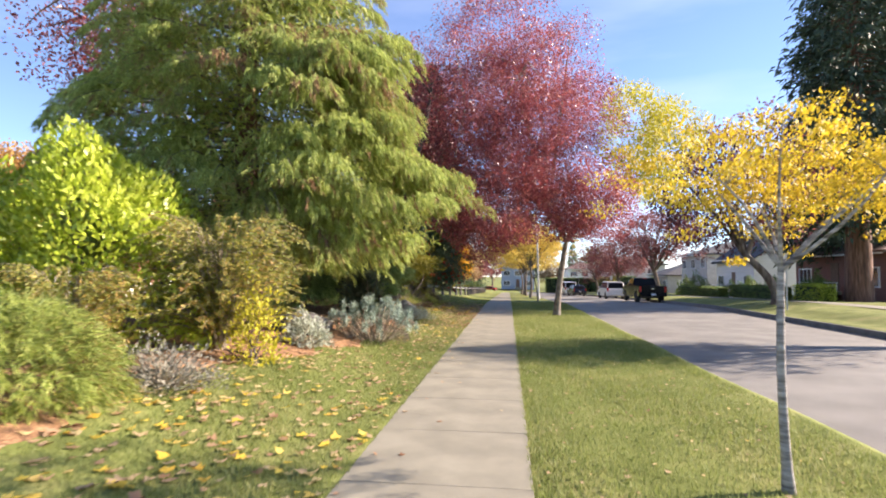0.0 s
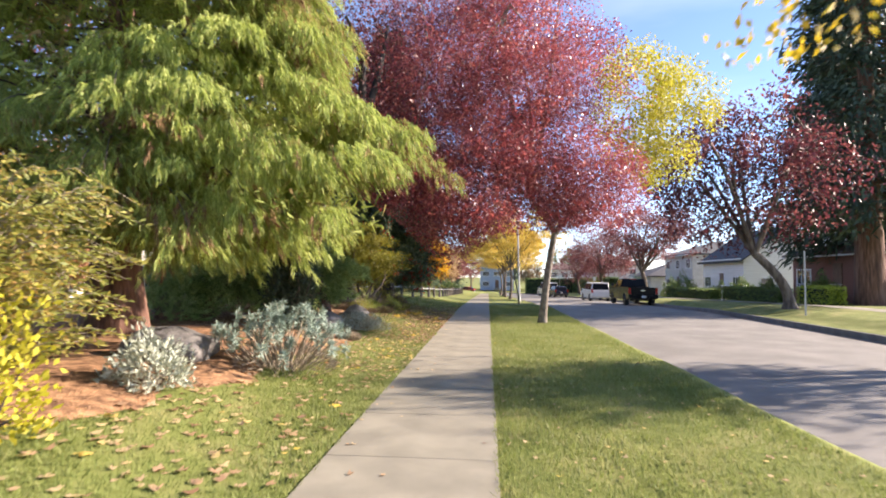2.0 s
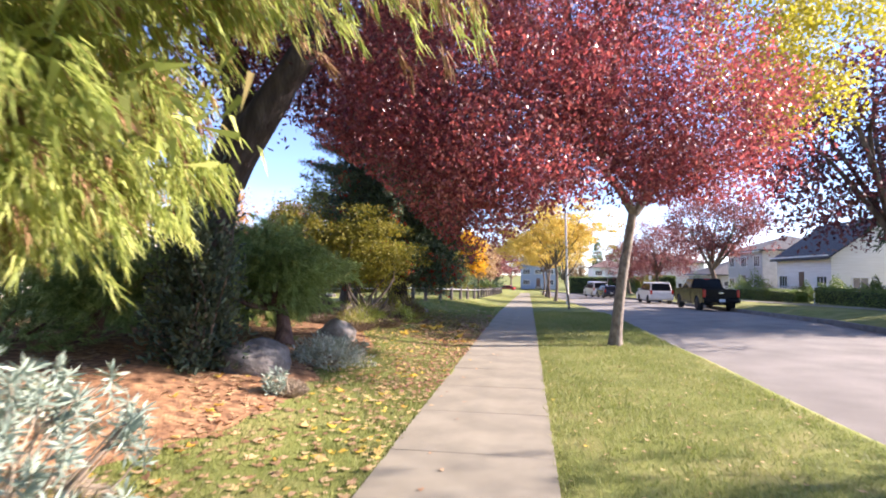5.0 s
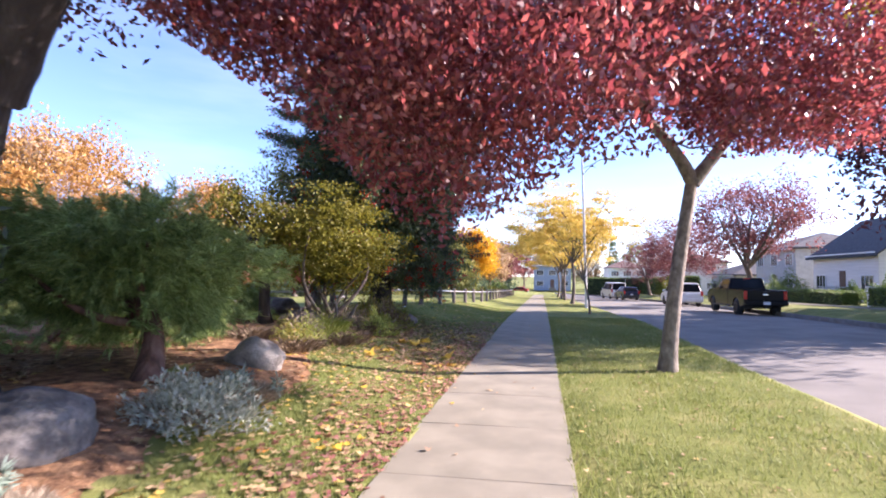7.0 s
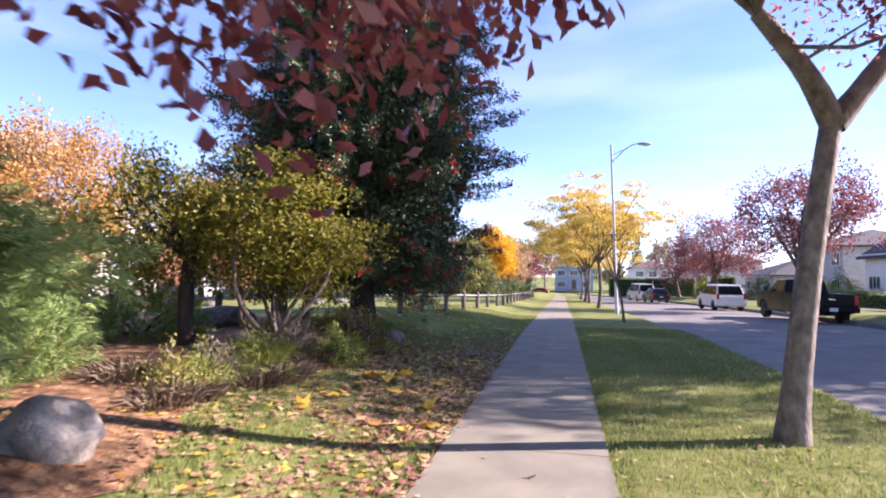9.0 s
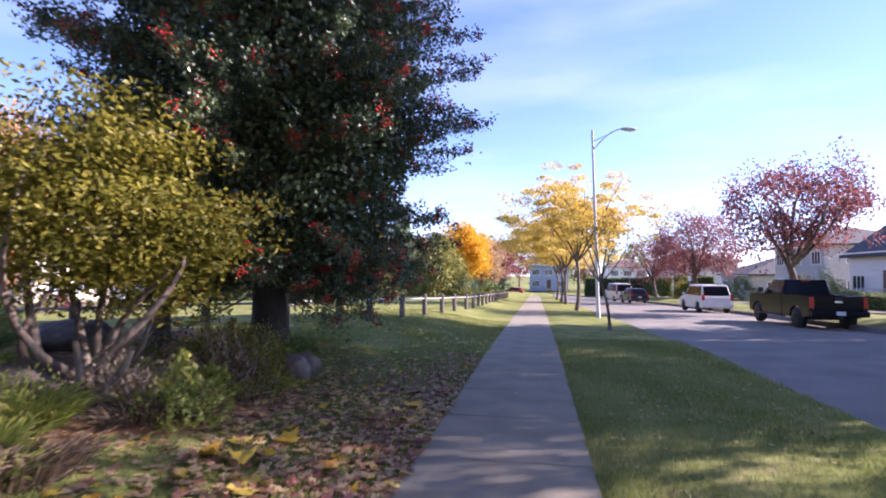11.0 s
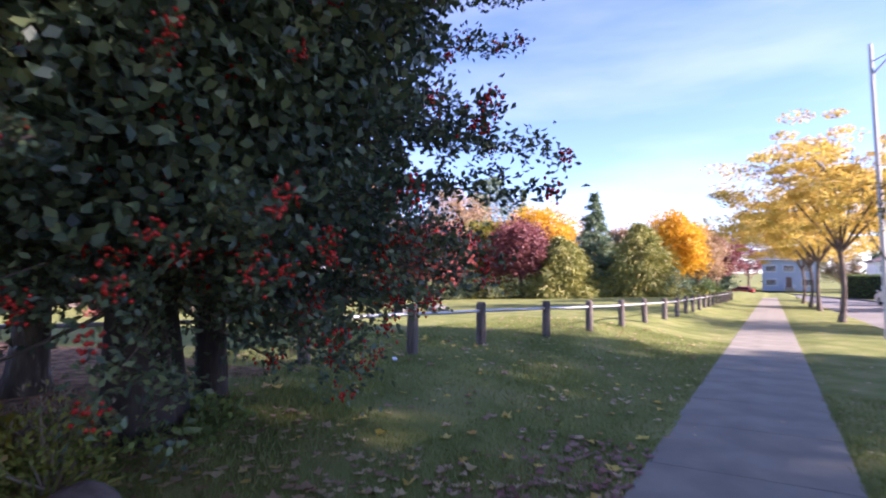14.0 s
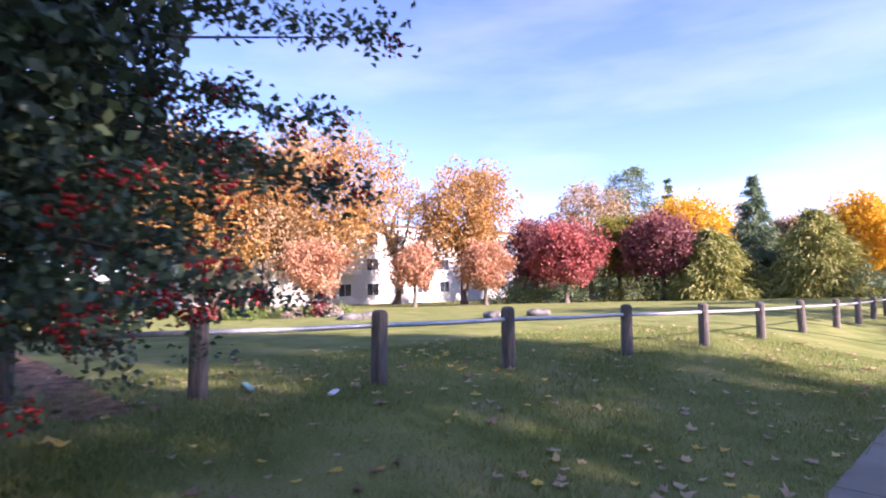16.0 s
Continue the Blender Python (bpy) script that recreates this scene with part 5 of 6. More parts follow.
def pickup(x, y, turn):
    """A crew-cab pickup with an open box; origin at its middle."""
    L, W, belt, H = 5.75, 2.02, 1.34, 1.93
    z0 = float(land(5, y)) - 0.11
    c = empty("pickup_truck", x, y, z0, turn, "black crew-cab pickup truck with chrome badge parked at the kerb", "pickup truck", "parked cars")
    h, clear, wr = L / 2, 0.45, 0.42
    wy0, wy1 = h - 0.95, -h + 1.12

    def arch(wy):
        return [(wy + (wr + 0.09) * math.cos(k), max(clear, wr + (wr + 0.09) * math.sin(k))) for k in np.linspace(-0.05, math.pi + 0.05, 11)]
    cab_back = -0.55
    out = [(cab_back, clear), (cab_back, belt), (h - 1.25, belt), (h - 0.3, belt - 0.08), (h - 0.05, belt - 0.2), (h, clear + 0.2), (h - 0.06, clear + 0.02)] + arch(wy0)
    part("body", prism(out, W, "x", 0.04), M_BLACKPAINT, c)
    part("cabin", cabin(((cab_back + 0.02, cab_back + 0.14), (h - 1.35, h - 2.15)), W - 0.14, W - 0.46, belt - 0.03, H), M_BLACKPAINT, c)
    # cargo box: two sides, floor, tailgate
    for s in (-1, 1):
        side_out = [(-h + 0.02, clear + 0.12), (-h + 0.02, belt - 0.02), (cab_back - 0.03, belt - 0.02), (cab_back - 0.03, clear)] + arch(wy1)
        bm = prism(side_out, 0.13, "x", 0.02)
        bmesh.ops.translate(bm, verts=bm.verts, vec=(s * (W / 2 - 0.065), 0, 0))
        part("box_side", bm, M_BLACKPAINT, c)
        part("tail_light", box((0.155, 0.07, 0.42), (s * (W / 2 - 0.085), -h + 0.015, belt - 0.27), 0.025), M_TAIL, c)
        m = box((0.20, 0.12, 0.22), (s * (W / 2 + 0.10), h - 1.62, belt + 0.12), 0.035)
        part("mirror", m, M_PLASTIC, c)
        part("running_board", box((0.14, 2.6, 0.06), (s * (W / 2 - 0.02), 0.55, clear - 0.02), 0.02), M_PLASTIC, c)
        zb, zt = belt + 0.03, H - 0.12
        wl_, wh_ = W / 2 - 0.07, W / 2 - 0.215
        for a0, a1, b0, b1 in ((cab_back + 0.14, cab_back + 0.98, cab_back + 0.24, cab_back + 0.98), (cab_back + 1.05, h - 1.58, cab_back + 1.05, h - 2.18)):
            q = [(s * wl_, a0, zb), (s * wl_, a1, zb), (s * wh_, b1, zt), (s * wh_, b0, zt)]
            pane(q if s > 0 else [q[1], q[0], q[3], q[2]], c, "side_window")
        for hy in (cab_back + 0.75, cab_back + 1.75):
            part("handle", box((0.03, 0.2, 0.035), (s * W / 2, hy, belt - 0.14), 0.008), M_BLACKPAINT, c)
    part("box_floor", box((W - 0.2, h + cab_back - 0.05, 0.06), (0, (-h + cab_back) / 2, 0.82), 0.0), M_PLASTIC, c)
    part("tailgate", box((W - 0.34, 0.09, 0.54), (0, -h + 0.05, belt - 0.29), 0.025), M_BLACKPAINT, c)
    part("badge", box((0.26, 0.02, 0.07), (0, -h - 0.002, belt - 0.24), 0.012), M_CHROME, c)
    part("tailgate_handle", box((0.22, 0.02, 0.05), (0, -h - 0.002, belt - 0.10), 0.01), M_PLASTIC, c)
    part("bumper", box((W - 0.04, 0.24, 0.22), (0, -h - 0.03, 0.66), 0.04), M_BLACKPAINT, c, "black rear bumper")
    part("number_plate", box((0.32, 0.02, 0.15), (0, -h - 0.158, 0.68), 0.004), M_PLATE, c)
    part("hitch", box((0.08, 0.3, 0.08), (0, -h - 0.08, 0.50), 0.01), M_PLASTIC, c)
    part("axle", box((W - 0.5, 0.12, 0.14), (0, wy1, wr), 0.03), M_PLASTIC, c)
    zb, zt = belt + 0.03, H - 0.10
    pane([(-W / 2 + 0.2, cab_back + 0.015, zb), (W / 2 - 0.2, cab_back + 0.015, zb), (W / 2 - 0.3, cab_back + 0.125, zt), (-W / 2 + 0.3, cab_back + 0.125, zt)], c, "rear_window")
    part("brake_light", box((0.34, 0.03, 0.05), (0, cab_back + 0.125, H - 0.05), 0.008), M_TAIL, c)
    for wx in (-1, 1):
        for wy in (wy0, wy1):
            wheel(c, wx * (W / 2 - 0.13), wy, wr, 0.27, M_DARKRIM)
    return c


pickup(10.75, 46.6, 1.0)
car("suv", 10.55, 59.7, 3.0, 4.55, 1.88, 1.78, 1.08, ((-2.15, -1.82), (1.35, 0.55)), M_WHITEPAINT, "white compact suv parked behind the pickup", 0.36, M_DARKRIM, 0.26)
car("hatchback", 9.45, 80.2, 7.0, 4.2, 1.78, 1.50, 0.98, ((-1.95, -1.45), (1.15, 0.35)), M_NAVYPAINT, "dark blue hatchback parked at the kerb", 0.32, M_RIM, 0.2)
car("van", 8.9, 87.5, 9.0, 4.9, 1.95, 2.05, 1.15, ((-2.38, -2.25), (1.75, 1.0)), M_WHITEPAINT, "white delivery van parked ahead of the hatchback", 0.34, M_RIM, 0.22, "tall")
car("sedan", -5.4, 142.0, 80.0, 4.5, 1.8, 1.45, 0.95, ((-1.9, -1.2), (1.0, 0.2)), M_REDPAINT, "red car crossing the end of the street", 0.32)


# ---- houses ----
def window(parent, x, y, z, w, h, face, mullions=1):
    """A framed window on a wall whose outward side is face: '-x', '+x', '-y'."""
    along = Vector((0, 1, 0)) if "x" in face else Vector((1, 0, 0))
    outw = Vector({"-x": (-1, 0, 0), "+x": (1, 0, 0), "-y": (0, -1, 0), "+y": (0, 1, 0)}[face])
    m = Matrix((along, outw, Vector((0, 0, 1)))).transposed().to_4x4()
    hold = new("window")
    hold.parent = parent
    hold.matrix_local = Matrix.Translation((x, y, z)) @ m
    part("pane", box((w, 0.03, h), (0, 0.005, 0)), M_GLASS, hold)
    bm = bmesh.new()
    for sx in (-1, 1):
        box((0.09, 0.10, h + 0.16), (sx * (w / 2 + 0.03), 0.02, 0), 0.01, bm=bm)
    for sz in (-1, 1):
        box((w + 0.03, 0.10, 0.09), (0, 0.022, sz * (h / 2 + 0.03)), 0.01, bm=bm)
    for k in range(mullions):
        box((0.05, 0.06, h), (-w / 2 + w * (k + 1) / (mullions + 1), 0.02, 0), bm=bm)
    part("frame", bm, M_TRIM, hold)


def gable(w, d, rise, over, axis):
    """A thick gabled roof; the ridge runs along axis."""
    a, b = (w / 2 + over, d / 2 + over) if axis == "y" else (d / 2 + over, w / 2 + over)
    t = 0.16
    out = [(-a, -over * rise / (a - over)), (0, rise), (a, -over * rise / (a - over)), (a, -over * rise / (a - over) + t), (0, rise + t), (-a, -over * rise / (a - over) + t)]
    return prism([(u, v) for u, v in out], 2 * b, "y" if axis == "y" else "x")


def gable_end(w, d, rise, axis):
    a, b = (w / 2, d) if axis == "y" else (d / 2, w)
    return prism([(-a, 0), (a, 0), (0, rise)], b, "y" if axis == "y" else "x")


def hip(w, d, rise, over):
    bm = bmesh.new()
    a, b = w / 2 + over, d / 2 + over
    r = max(0.2, b - a) if b > a else 0.2
    lo = [bm.verts.new(v) for v in ((-a, -b, 0), (a, -b, 0), (a, b, 0), (-a, b, 0))]
    lw = [bm.verts.new((v.co.x, v.co.y, -0.18)) for v in lo]
    t0, t1 = bm.verts.new((0, -r, rise)), bm.verts.new((0, r, rise))
    bm.faces.new((lo[0], lo[1], t0)); bm.faces.new((lo[1], lo[2], t1, t0)); bm.faces.new((lo[2], lo[3], t1)); bm.faces.new((lo[3], lo[0], t0, t1))
    for i in range(4):
        bm.faces.new((lw[i], lw[(i + 1) % 4], lo[(i + 1) % 4], lo[i]))
    bm.faces.new(reversed(lw))
    return bm


def house(x, y, w, d, h, wall, roof, rise, label, kind="gable", axis="y", storeys=1, turn=0.0, lower=None, porch=True, z=None):
    """A house whose street side faces -x; w across (x), d along the street (y)."""
    z0 = float(land(x, y)) - 0.1 if z is None else z
    hs_ = empty("house", x, y, z0, turn, label, "house", "houses along the street")
    part("wall", box((w, d, h), (0, 0, h / 2)), wall, hs_)
    if lower:
        part("brick_base", box((w + 0.12, d + 0.12, 1.0), (0, 0, 0.5)), lower, hs_)
    if kind == "gable":
        bm = gable(w, d, rise, 0.5, axis)
        bmesh.ops.translate(bm, verts=bm.verts, vec=(0, 0, h))
        part("roof", bm, roof, hs_)
        bm = gable_end(w - 0.02, d - 0.02, rise - 0.02, axis)
        bmesh.ops.translate(bm, verts=bm.verts, vec=(0, 0, h))
        part("gable_wall", bm, wall, hs_)
    else:
        bm = hip(w, d, rise, 0.55)
        bmesh.ops.translate(bm, verts=bm.verts, vec=(0, 0, h + 0.18))
        part("roof", bm, roof, hs_)
    part("gutter", box((0.12, d + 1.0, 0.12), (-w / 2 - 0.52, 0, h - 0.02), 0.03), M_TRIM, hs_)
    for s in range(storeys):
        zc = 1.75 + s * 2.7
        for k, yy in enumerate(np.linspace(-d / 2 + 1.5, d / 2 - 1.5, 3)):
            if s == 0 and k == 1 and porch:
                continue
            window(hs_, -w / 2 - 0.01, yy, zc, 1.7, 1.2, "-x", 2)
        for xx in (-w / 4, w / 4):
            window(hs_, xx, -d / 2 - 0.01, zc, 1.2, 1.0, "-y", 1)
    if porch:
        part("door", box((0.06, 0.95, 2.05), (-w / 2 - 0.02, 0, 1.75), 0.01), M_DOOR_BROWN, hs_)
        part("step", box((1.4, 1.6, 0.25), (-w / 2 - 0.7, 0, 0.6), 0.02), M_CONCRETE, hs_)
        part("step", box((1.0, 1.6, 0.25), (-w / 2 - 1.5, 0, 0.35), 0.02), M_CONCRETE, hs_)
        part("step", box((0.6, 1.6, 0.2), (-w / 2 - 2.0, 0, 0.12), 0.02), M_CONCRETE, hs_)
        for s in (-1, 1):
            part("railing", box((1.9, 0.06, 0.06), (-w / 2 - 1.2, s * 0.8, 1.35), 0.01, bm=None), M_TRIM, hs_)
            for k in range(7):
                part("baluster", box((0.04, 0.04, 0.9), (-w / 2 - 0.35 - k * 0.28, s * 0.8, 0.9)), M_TRIM, hs_)
    return hs_


house(27.96, 43.35, 9, 11, 3.3, M_WALL_BRICK, M_ROOF_BROWN, 1.6, "brick bungalow with a brown roof and front steps", "hip", storeys=1)
house(33.11, 48.96, 8, 12, 6.4, M_WALL_WHITE, M_ROOF_BROWN, 1.9, "white two-storey house behind the bungalow", "hip", storeys=2, porch=False)
house(30.2, 67.5, 9, 10.5, 4.2, M_WALL_WHITE, M_ROOF_DARK, 3.3, "white house with a steep dark shingle roof and white stair rail", "gable", "y", 1)
house(31.5, 84.0, 10, 11, 5.6, M_WALL_GREY, M_ROOF_DARK, 1.9, "pale grey two-storey house", "hip", storeys=2)
house(31.0, 101.0, 10, 11, 3.1, M_WALL_GREY, M_ROOF_DARK, 2.2, "low grey house with a dark roof", "hip")
house(24.95, 119.14, 11, 12, 5.6, M_WALL_CREAM, M_ROOF_DARK, 1.9, "cream two-storey house with white eaves", "hip", storeys=2)
house(2.47, 161.89, 14, 9, 6.2, M_WALL_BLUE, M_ROOF_DARK, 2.2, "blue two-storey house at the end of the street", "gable", "y", 2, turn=90, z=-2.2)
house(-18.6, 167.44, 12, 9, 5.8, M_WALL_GREY, M_ROOF_BROWN, 2.0, "grey house at the end of the street", "hip", storeys=2, turn=90, z=-2.3)
house(21.03, 164.66, 12, 9, 5.8, M_WALL_WHITE, M_ROOF_BROWN, 2.0, "white house at the end of the street", "hip", storeys=2, turn=90, z=-2.3)


# ---- hedges ----
def hedge(x, y, wx, wy, h, n, mat, label, leaf=0.11):
    z0 = float(land(x, y))
    hd = empty("hedge", x, y, z0, label=label, category="hedge", group="clipped hedges")
    # solid near-black box that stands in for the shade behind the outer leaves
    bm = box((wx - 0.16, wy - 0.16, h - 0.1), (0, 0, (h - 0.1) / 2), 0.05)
    part("core", bm, M_HEDGE_SHADE, hd)
    face = rng.integers(0, 5, n)
    p = (rng.random((n, 3)) - 0.5) * (wx, wy, h) + (0, 0, h / 2)
    for ax, sgn, k in ((0, -1, 0), (0, 1, 1), (1, -1, 2), (1, 1, 3)):
        p[face == k, ax] = sgn * (wx, wy)[ax] / 2
    p[face == 4, 2] = h
    p += rng.normal(size=(n, 3)) * 0.05
    p[:, 2] = np.maximum(p[:, 2], 0.03)
    part_np("foliage", *leaves(p, rng.normal(size=(n, 3)) + (0, 0, 0.5), leaf, leaf * 0.6), mat, hd)


# green darkened almost to black: the shade inside the hedge, put into the colour
M_HEDGE_SHADE = surface("hedge_inner_shade", [(0.012, 0.02, 0.008), (0.03, 0.045, 0.015)], scale=8, rough=0.95, bump=0.8, bump_scale=20)
hedge(19.14, 45.81, 0.9, 8.5, 0.95, 7000, M_HEDGE, "clipped green hedge in front of the houses")
hedge(19.43, 59.23, 0.9, 11.5, 0.95, 8000, M_HEDGE, "clipped green hedge in front of the houses")
hedge(19.17, 37.81, 1.0, 3.0, 1.0, 2500, M_LAUREL, "bright green clipped hedge beside the cedar")
hedge(18.03, 91.41, 1.4, 12.0, 2.6, 9000, M_HEDGE, "tall dark hedge at the corner", 0.16)
hedge(17.67, 110.17, 1.4, 14.0, 2.8, 9000, M_HEDGE, "tall dark hedge at the corner", 0.16)
hedge(12.07, 115.28, 9.0, 1.6, 3.0, 6000, M_HEDGE, "tall dark hedge at the bend of the street", 0.18)
gate = empty("gate_post", 18.9, 50.4, float(land(18.9, 50.4)), label="white gate post between the hedges", category="gate post")
part("post", box((0.22, 0.22, 1.15), (0, 0, 0.55), 0.015), M_TRIM, gate)
part("cap", box((0.32, 0.32, 0.08), (0, 0, 1.15), 0.02), M_TRIM, gate)
for bx, by, br, bz in [(21.98, 54.07, 1.1, 1.6), (22.34, 59.23, 1.0, 1.3), (22.13, 69.15, 1.6, 2.4), (22.1, 72.69, 1.3, 1.9), (22.33, 50.09, 0.8, 1.5), (20.76, 40.46, 0.9, 1.6), (20.63, 82.88, 1.6, 2.3)]:
    shrub("garden_shrub", bx, by, (br, br, bz), 2600, 0.14, M_HEDGE, "rounded dark green garden shrub by a house", stems=8, group="garden shrubs", outer=0.7)
shrub("garden_shrub", 15.6, 86.5, (1.2, 1.2, 2.2), 1600, 0.16, M_MAPLEY, "small yellow-green garden tree", stems=10, outer=0.4)


# ---- the park beyond the fence ----
def bearing(t_yaw, px, dist, eye=(-0.45, 30.0)):
    a = radians(t_yaw) - math.atan((px - 784) / 982.0)
    return eye[0] - math.sin(a) * dist, eye[1] + math.cos(a) * dist


def park_tree(px, dist, top, wide, mat, label, leaf=0.24, clumps=150, per=46, stem=0.3, tall=None):
    """A park tree on a bearing from the end of the walk, with its height and breadth in metres."""
    x, y = bearing(45.6, px, dist)
    z = float(land(x, y))
    h = top
    broad_tree("park_tree", x, y, h * stem, 0.09 + h * 0.016, (x, y, z + h * (0.5 + stem * 0.45)), (wide / 2, wide / 2, h * (0.5 - stem * 0.42)), int(clumps * 1.3), int(per * 1.1), leaf * 1.3, mat, M_BARK, label,
               group="park trees", clump_r=0.10 * wide + 0.25, limbs=6, hollow=0.4)


park_tree(575, 50, 15.5, 13.0, M_ORANGE, "large oak in orange autumn leaf", clumps=260)
park_tree(470, 48, 14.0, 9.0, M_TAN, "tall tree with thin tan leaves", clumps=150)
park_tree(820, 52, 13.0, 8.6, M_ORANGE, "rounded orange autumn park tree", clumps=220)
park_tree(700, 58, 14.5, 6.5, M_TAN, "nearly bare tan autumn park tree", clumps=50)
park_tree(380, 46, 13.5, 10, M_ORANGE, "large oak in orange autumn leaf", clumps=180)
park_tree(250, 44, 13.5, 11, M_ORANGE, "large oak in orange autumn leaf", clumps=200)
park_tree(100, 46, 13.0, 10, M_ORANGE, "large oak in orange autumn leaf", clumps=180)
for px, dd, w in [(555, 42, 4.6), (732, 44, 3.4), (858, 44, 3.8)]:
    park_tree(px, dd, 4.9, w, M_CORAL, "small coral-pink autumn tree", leaf=0.2, clumps=110, per=40, stem=0.35)
park_tree(948, 56, 8.0, 6.0, M_PLUM_PINK, "rounded dark red park tree")
park_tree(1000, 46, 6.3, 5.4, M_SCARLET, "bright scarlet autumn maple", clumps=170)
park_tree(1045, 66, 13.0, 9.0, M_TAN, "tall tan and orange autumn tree")
park_tree(1095, 52, 7.5, 4.6, M_MAPLEY, "yellow-green tree at the park edge")
park_tree(1170, 49, 7.0, 6.0, M_PLUM_PINK, "rounded purple plum tree", clumps=180)
park_tree(1222, 62, 10.0, 10.5, M_GOLD, "brilliant golden maple in full colour", clumps=220)
park_tree(1530, 62, 8.7, 6.4, M_GOLD, "brilliant golden maple in full colour", clumps=200)
park_tree(1405, 57, 6.8, 4.5, M_TAN, "brown and tan autumn tree")
park_tree(1590, 70, 8.0, 7.0, M_TAN, "brown and tan autumn tree")
park_tree(1640, 82, 8.5, 7.0, M_PLUM_PINK, "dark red street tree in the distance")
for px, dd, h, r, mat, lab in [(1335, 52, 10.1, 2.7, M_FIR, "pointed dark green fir beside maples"), (1115, 74, 16.6, 5.2, M_FIR, "broad flat-layered dark cedar tree"), (1185, 78, 15.6, 2.4, M_FIR, "dark pointed fir behind maples"),
                              (1258, 48, 5.6, 3.3, M_OLIVE, "olive-green spreading conifer on the park lawn"), (1442, 50, 6.7, 3.5, M_OLIVE, "olive-green spreading conifer on the park lawn"), (1395, 56, 6.0, 2.6, M_FIR, "dark green conifer in the park"),
                              (940, 70, 9.5, 3.2, M_FIR, "dark green conifer in the park"), (1600, 130, 14, 4, M_FIR, "distant dark conifer over roofs"), (1640, 135, 12, 4, M_FIR, "distant dark conifer over roofs")]:
    x, y = bearing(45.6, px, dd)
    conifer("park_conifer", x, y, h, r, mat, M_BARK, lab, skirt=0.5, tiers=24, per=760, spray=0.42, width=0.085, trunk_r=0.2, group="park conifers", power=0.35 if "flat-layered" in lab else 0.6 if "olive" in lab else 0.9)
for px in range(890, 1620, 38):
    x, y = bearing(45.6, px, 47 + 4 * rng.random())
    r = 1.2 + 0.9 * rng.random()
    shrub("park_shrub", x, y, (r, r, 0.9 + 1.1 * rng.random()), 700, 0.2, [M_FIR, M_HEDGE, M_HEDGE, M_MAPLEY, M_FIR][rng.integers(5)], "rounded evergreen shrub at the park edge", stems=5, group="park shrubs", outer=0.7)
for px in (920, 1010, 1110, 1210, 1310, 1420, 1530):
    x, y = bearing(45.6, px, 88)
    shrub("park_shrub", x, y, (7, 5, 5 + 2 * rng.random()), 1800, 0.5, M_FIR, "dense dark shrubbery closing the park", stems=6, group="park shrubbery", outer=0.75)

# trees behind the houses at the end of the street
for k in range(13):
    x, y = -46 + 6.6 * k + 2.5 * rng.random(), 176 + 12 * rng.random()
    tall, z = 8 + 6 * rng.random(), float(land(x, y))
    if k % 3 == 1:
        conifer("distant_conifer", x, y, tall + 4, 3.2, M_FIR, M_BARK, "dark conifer behind the last houses", skirt=0.5, tiers=16, per=160, spray=0.9, width=0.25, group="distant trees")
    else:
        broad_tree("distant_tree", x, y, tall * 0.3, 0.25, (x, y, z + tall * 0.6), (4.2, 3.8, tall * 0.42), 90, 40, 0.45, [M_FIR, M_TAN, M_PLUM_PINK, M_HEDGE][k % 4], M_BARK,
                   "rounded tree behind the last houses", group="distant trees", clump_r=1.0, limbs=5)

# flower bed with rocks near the fence
for k in range(16):
    x, y = bearing(45.6, 350 + k * 17, 24 + 1.5 * rng.random())
    shrub("flower_bush", x, y, (0.5, 0.5, 0.55), 500, 0.1, [M_HEDGE, M_HEDGE, M_SCARLET, M_DRYSTEM][rng.integers(4)], "low bush in the park flower bed", stems=6, group="flower bed plants", outer=0.4)
for px, dd in [(620, 20), (650, 21.5), (870, 19), (950, 20), (590, 24)]:
    x, y = bearing(45.6, px, dd)
    boulder(x, y, (0.45, 0.3, 0.18), "pale low rock in the park bed", px)

# apartment block behind the oaks
apt = empty("apartment_building", -50, 73, float(land(-50, 73)) - 0.1, label="cream three-storey apartment block behind autumn trees", category="building")
part("wall", box((12, 52, 8.9), (-6, 0, 4.45)), M_WALL_CREAM, apt)
part("roof", box((12.8, 52.8, 0.35), (-6, 0, 9.05), 0.03), M_ROOF_BROWN, apt)
part("cornice", box((0.3, 52.4, 0.3), (0.17, 0, 8.72)), M_TRIM, apt)
for s in range(3):
    for k in range(14):
        yy = -24 + k * 3.7
        if s == 0 and k in (1, 2):
            continue
        window(apt, 0.01, yy, 1.9 + s * 2.75, 1.6, 1.3, "+x", 1)
        if s and k % 3 == 1:
            part("balcony", box((1.2, 2.6, 0.15), (0.6, yy, 0.85 + s * 2.75), 0.02), M_TRIM, apt)
            part("balcony_rail", box((0.06, 2.6, 0.9), (1.17, yy, 1.38 + s * 2.75), 0.01), M_TRIM, apt)
for dy in (-21.2, -18.9):
    part("door", box((0.08, 1.6, 2.3), (0.03, dy, 1.2), 0.02), M_DOOR_RED, apt)

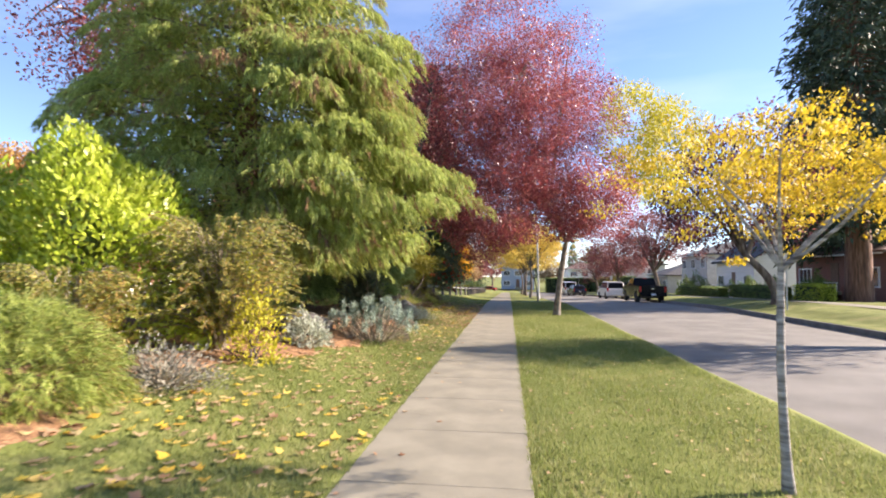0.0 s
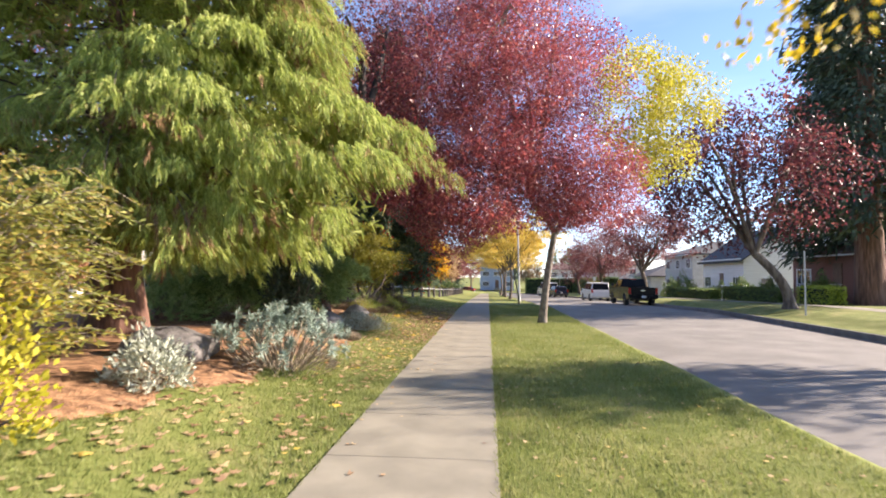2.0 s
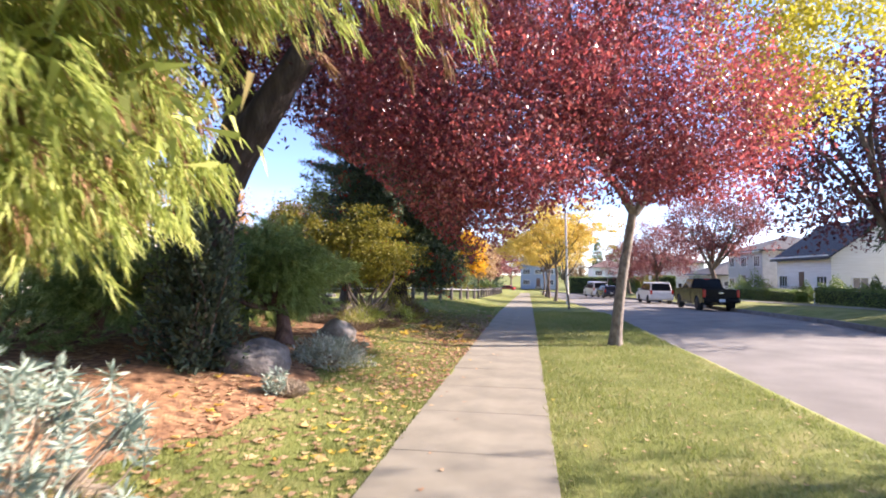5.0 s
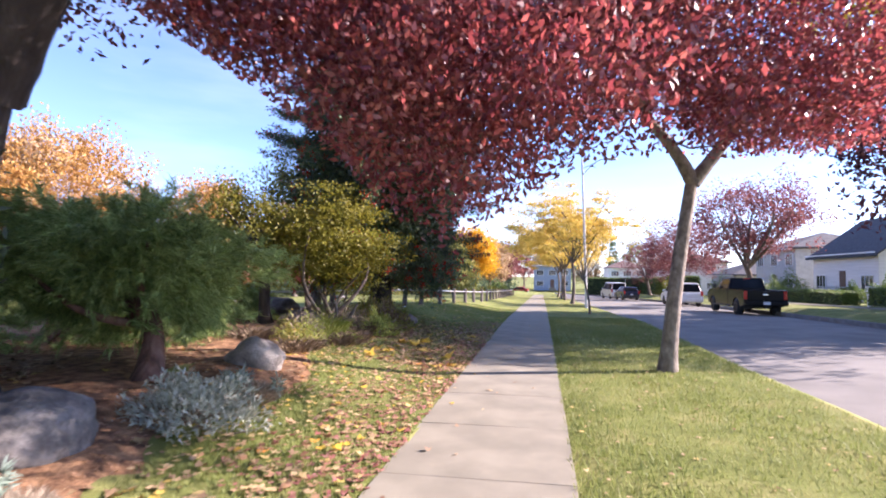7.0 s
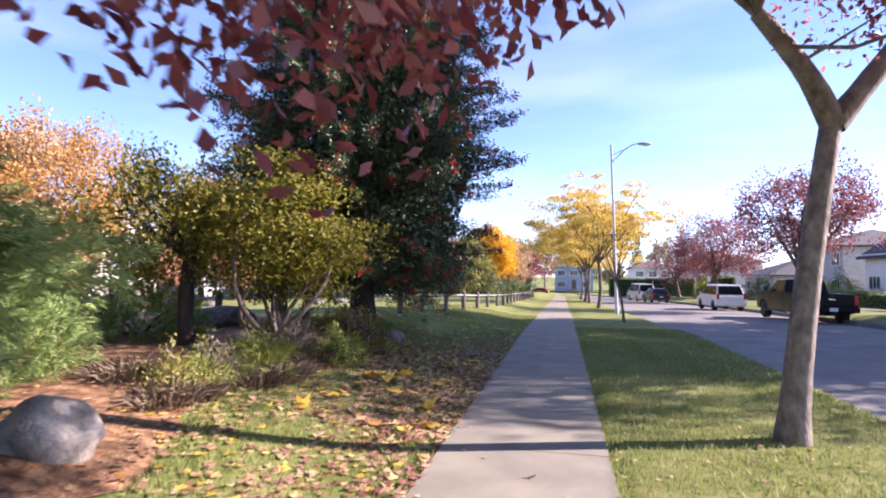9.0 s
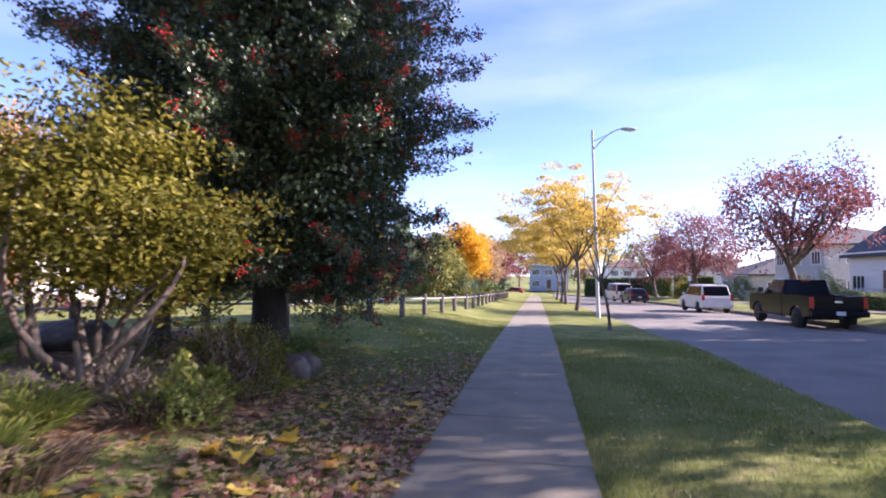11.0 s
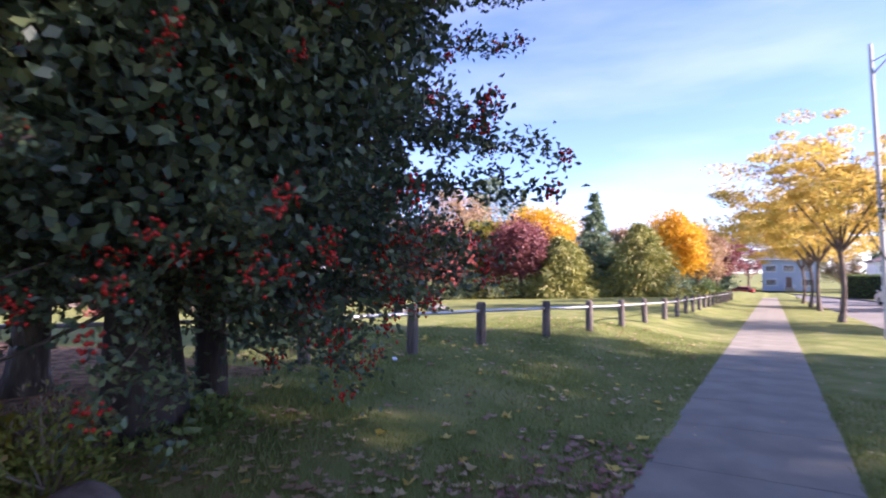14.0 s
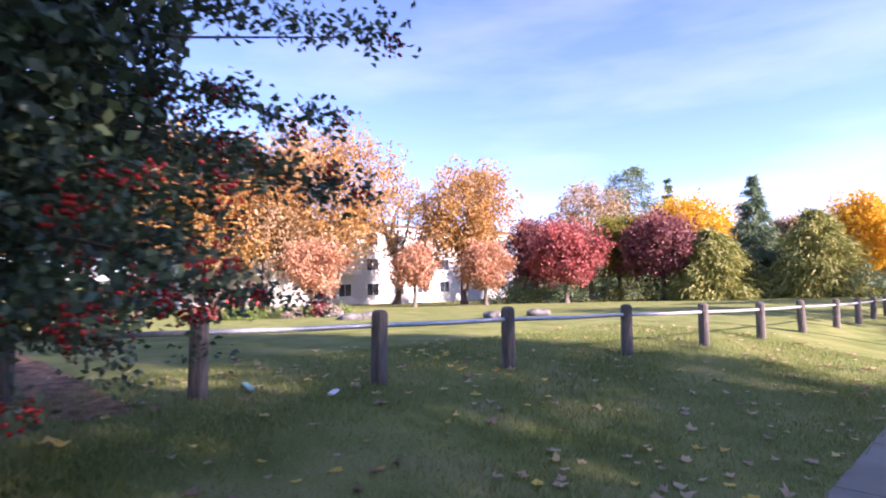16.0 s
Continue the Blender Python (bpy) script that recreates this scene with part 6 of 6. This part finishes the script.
# ---- fallen leaves, grass, litter ----
def maple_leaf(n, x, y, size, lift=0.015):
    """Lobed leaf outlines lying on the lawn, tilted a little."""
    k = 12
    a = np.linspace(0, 2 * np.pi, k, endpoint=False) + rng.normal(size=(n, k)) * 0.12
    shape = np.array([1.0, 0.62, 0.86, 0.58, 0.74, 0.5, 0.34, 0.5, 0.74, 0.58, 0.86, 0.62]) * (1 + 0.12 * rng.normal(size=(n, k)))
    turn = rng.random(n)[:, None] * 2 * np.pi
    s = (size * (0.6 + 0.8 * rng.random(n)))[:, None]
    u, v = np.cos(a + turn) * shape * s, np.sin(a + turn) * shape * s
    tx, ty = rng.normal(size=(n, 1)) * 0.3, rng.normal(size=(n, 1)) * 0.3
    z = land(x, y)[:, None] + lift + np.abs(u * tx + v * ty) + 0.35 * s * (shape - 0.4) * rng.random((n, 1))
    verts = np.stack([x[:, None] + u, y[:, None] + v, z], -1).reshape(-1, 3)
    return verts, np.arange(n * k).reshape(n, k)


def scatter(name, n, xr, yr, size, mat, label, thin=1.0):
    x = xr[0] + (xr[1] - xr[0]) * rng.random(n) ** thin
    y = yr[0] + (yr[1] - yr[0]) * rng.random(n)
    ob = new(name, mesh_of(name, *maple_leaf(n, x, y, size), mat))
    tagged(ob, label, "leaves", kind="stuff")


scatter("fallen_leaves", 900, (-4.2, -1.45), (1.0, 13.0), 0.06, M_LITTERLEAF, "yellow and tan fallen leaves on the lawn", 1.3)
scatter("fallen_leaves", 300, (-4.6, -1.45), (1.0, 7.5), 0.062, M_LITTERYELLOW, "fresh yellow and orange fallen leaves on the lawn", 1.7)
scatter("fallen_leaves", 260, (-4.4, -1.45), (13.0, 28.8), 0.06, M_LITTERYELLOW, "fresh yellow and orange fallen leaves on the lawn", 0.8)
scatter("fallen_leaves", 3600, (-4.4, -1.42), (13.0, 30.5), 0.05, M_LITTERLEAF, "thick drift of tan and yellow fallen leaves", 0.9)
scatter("fallen_leaves", 1700, (-2.7, -1.38), (17.4, 32.0), 0.042, M_LITTERRED, "dark red fallen plum leaves beside the sidewalk", 0.6)
scatter("fallen_leaves", 1100, (-3.4, -1.4), (22.8, 28.6), 0.062, M_LITTERLEAF, "thick drift of tan and brown fallen leaves beside the bed", 0.8)
scatter("fallen_leaves", 260, (-3.2, -1.4), (22.8, 29.5), 0.062, M_LITTERRED, "curled red-brown fallen leaves beside the bed", 0.8)
scatter("fallen_leaves", 45, (-3.2, -1.5), (22.8, 27.5), 0.12, M_LITTERYELLOW, "large fresh yellow maple leaves on the lawn", 1.0)
scatter("fallen_leaves", 110, (-7.0, -1.45), (28.3, 36.0), 0.065, M_LITTERYELLOW, "fresh yellow and orange fallen leaves on the lawn")
scatter("fallen_leaves", 520, (-8.0, -1.45), (29.0, 44.0), 0.06, M_LITTERLEAF, "scattered tan fallen leaves on shaded grass")
scatter("fallen_leaves", 900, (0.15, 3.1), (-1.0, 40.0), 0.03, M_LITTERLEAF, "small fallen leaves on the grass strip")
scatter("fallen_leaves", 70, (-1.35, 0.1), (1.0, 34.0), 0.035, M_LITTERLEAF, "few fallen leaves on the sidewalk", 2.0)
scatter("fallen_leaves", 3600, (-7.5, -3.3), (9.0, 28.0), 0.045, M_LITTERLEAF, "fallen leaves on the mulch")
for gx, gy, gl, gt, gm in [(-4.93, 32.95, 0.2, 40, M_PAPER), (-5.75, 32.5, 0.38, 75, M_TEAL)]:
    lit = box((0.06, gl, 0.022), (0, 0, 0.012), 0.008)
    me = bpy.data.meshes.new("litter")
    lit.to_mesh(me)
    lit.free()
    me.materials.append(gm)
    ob = new("litter", me)
    ob.matrix_world = pose(gx, gy, float(land(gx, gy)) + 0.02, 0, 0, gt)
    tagged(ob, "pale scrap of litter on the grass", "litter")


def blades(n, xr, yr, tall, clip=None):
    x = xr[0] + (xr[1] - xr[0]) * rng.random(n)
    y = yr[0] + (yr[1] - yr[0]) * rng.random(n)
    if clip is not None:
        keep = clip(x, y)
        x, y = x[keep], y[keep]
        n = len(x)
    a = rng.random(n) * 2 * np.pi
    w, h = 0.004 + 0.004 * rng.random(n), tall * (0.5 + 0.8 * rng.random(n))
    z = land(x, y)
    lx_, ly_ = rng.normal(size=n) * h * 0.5, rng.normal(size=n) * h * 0.5
    v = np.stack([np.stack([x - np.cos(a) * w, y - np.sin(a) * w, z - 0.01], 1), np.stack([x + np.cos(a) * w, y + np.sin(a) * w, z - 0.01], 1),
                  np.stack([x + lx_, y + ly_, z + h], 1)], 1).reshape(-1, 3)
    return v, np.arange(3 * n).reshape(-1, 3)


edge_of = np.vectorize(bed_edge)
pieces = [blades(60000, (0.1, 3.3), (1.5, 14), 0.05), blades(60000, (0.1, 3.3), (14, 36), 0.055), blades(50000, (-4.6, -1.38), (1.5, 14), 0.055, lambda x, y: x > edge_of(y)),
          blades(60000, (-4.6, -1.38), (14, 31), 0.055, lambda x, y: x > edge_of(y)), blades(80000, (-7.5, -1.38), (30, 43), 0.05)]
tagged(new("grass", mesh_of("grass", *join(pieces), M_BLADE)), "short mown grass blades on the lawns", "grass", kind="stuff")
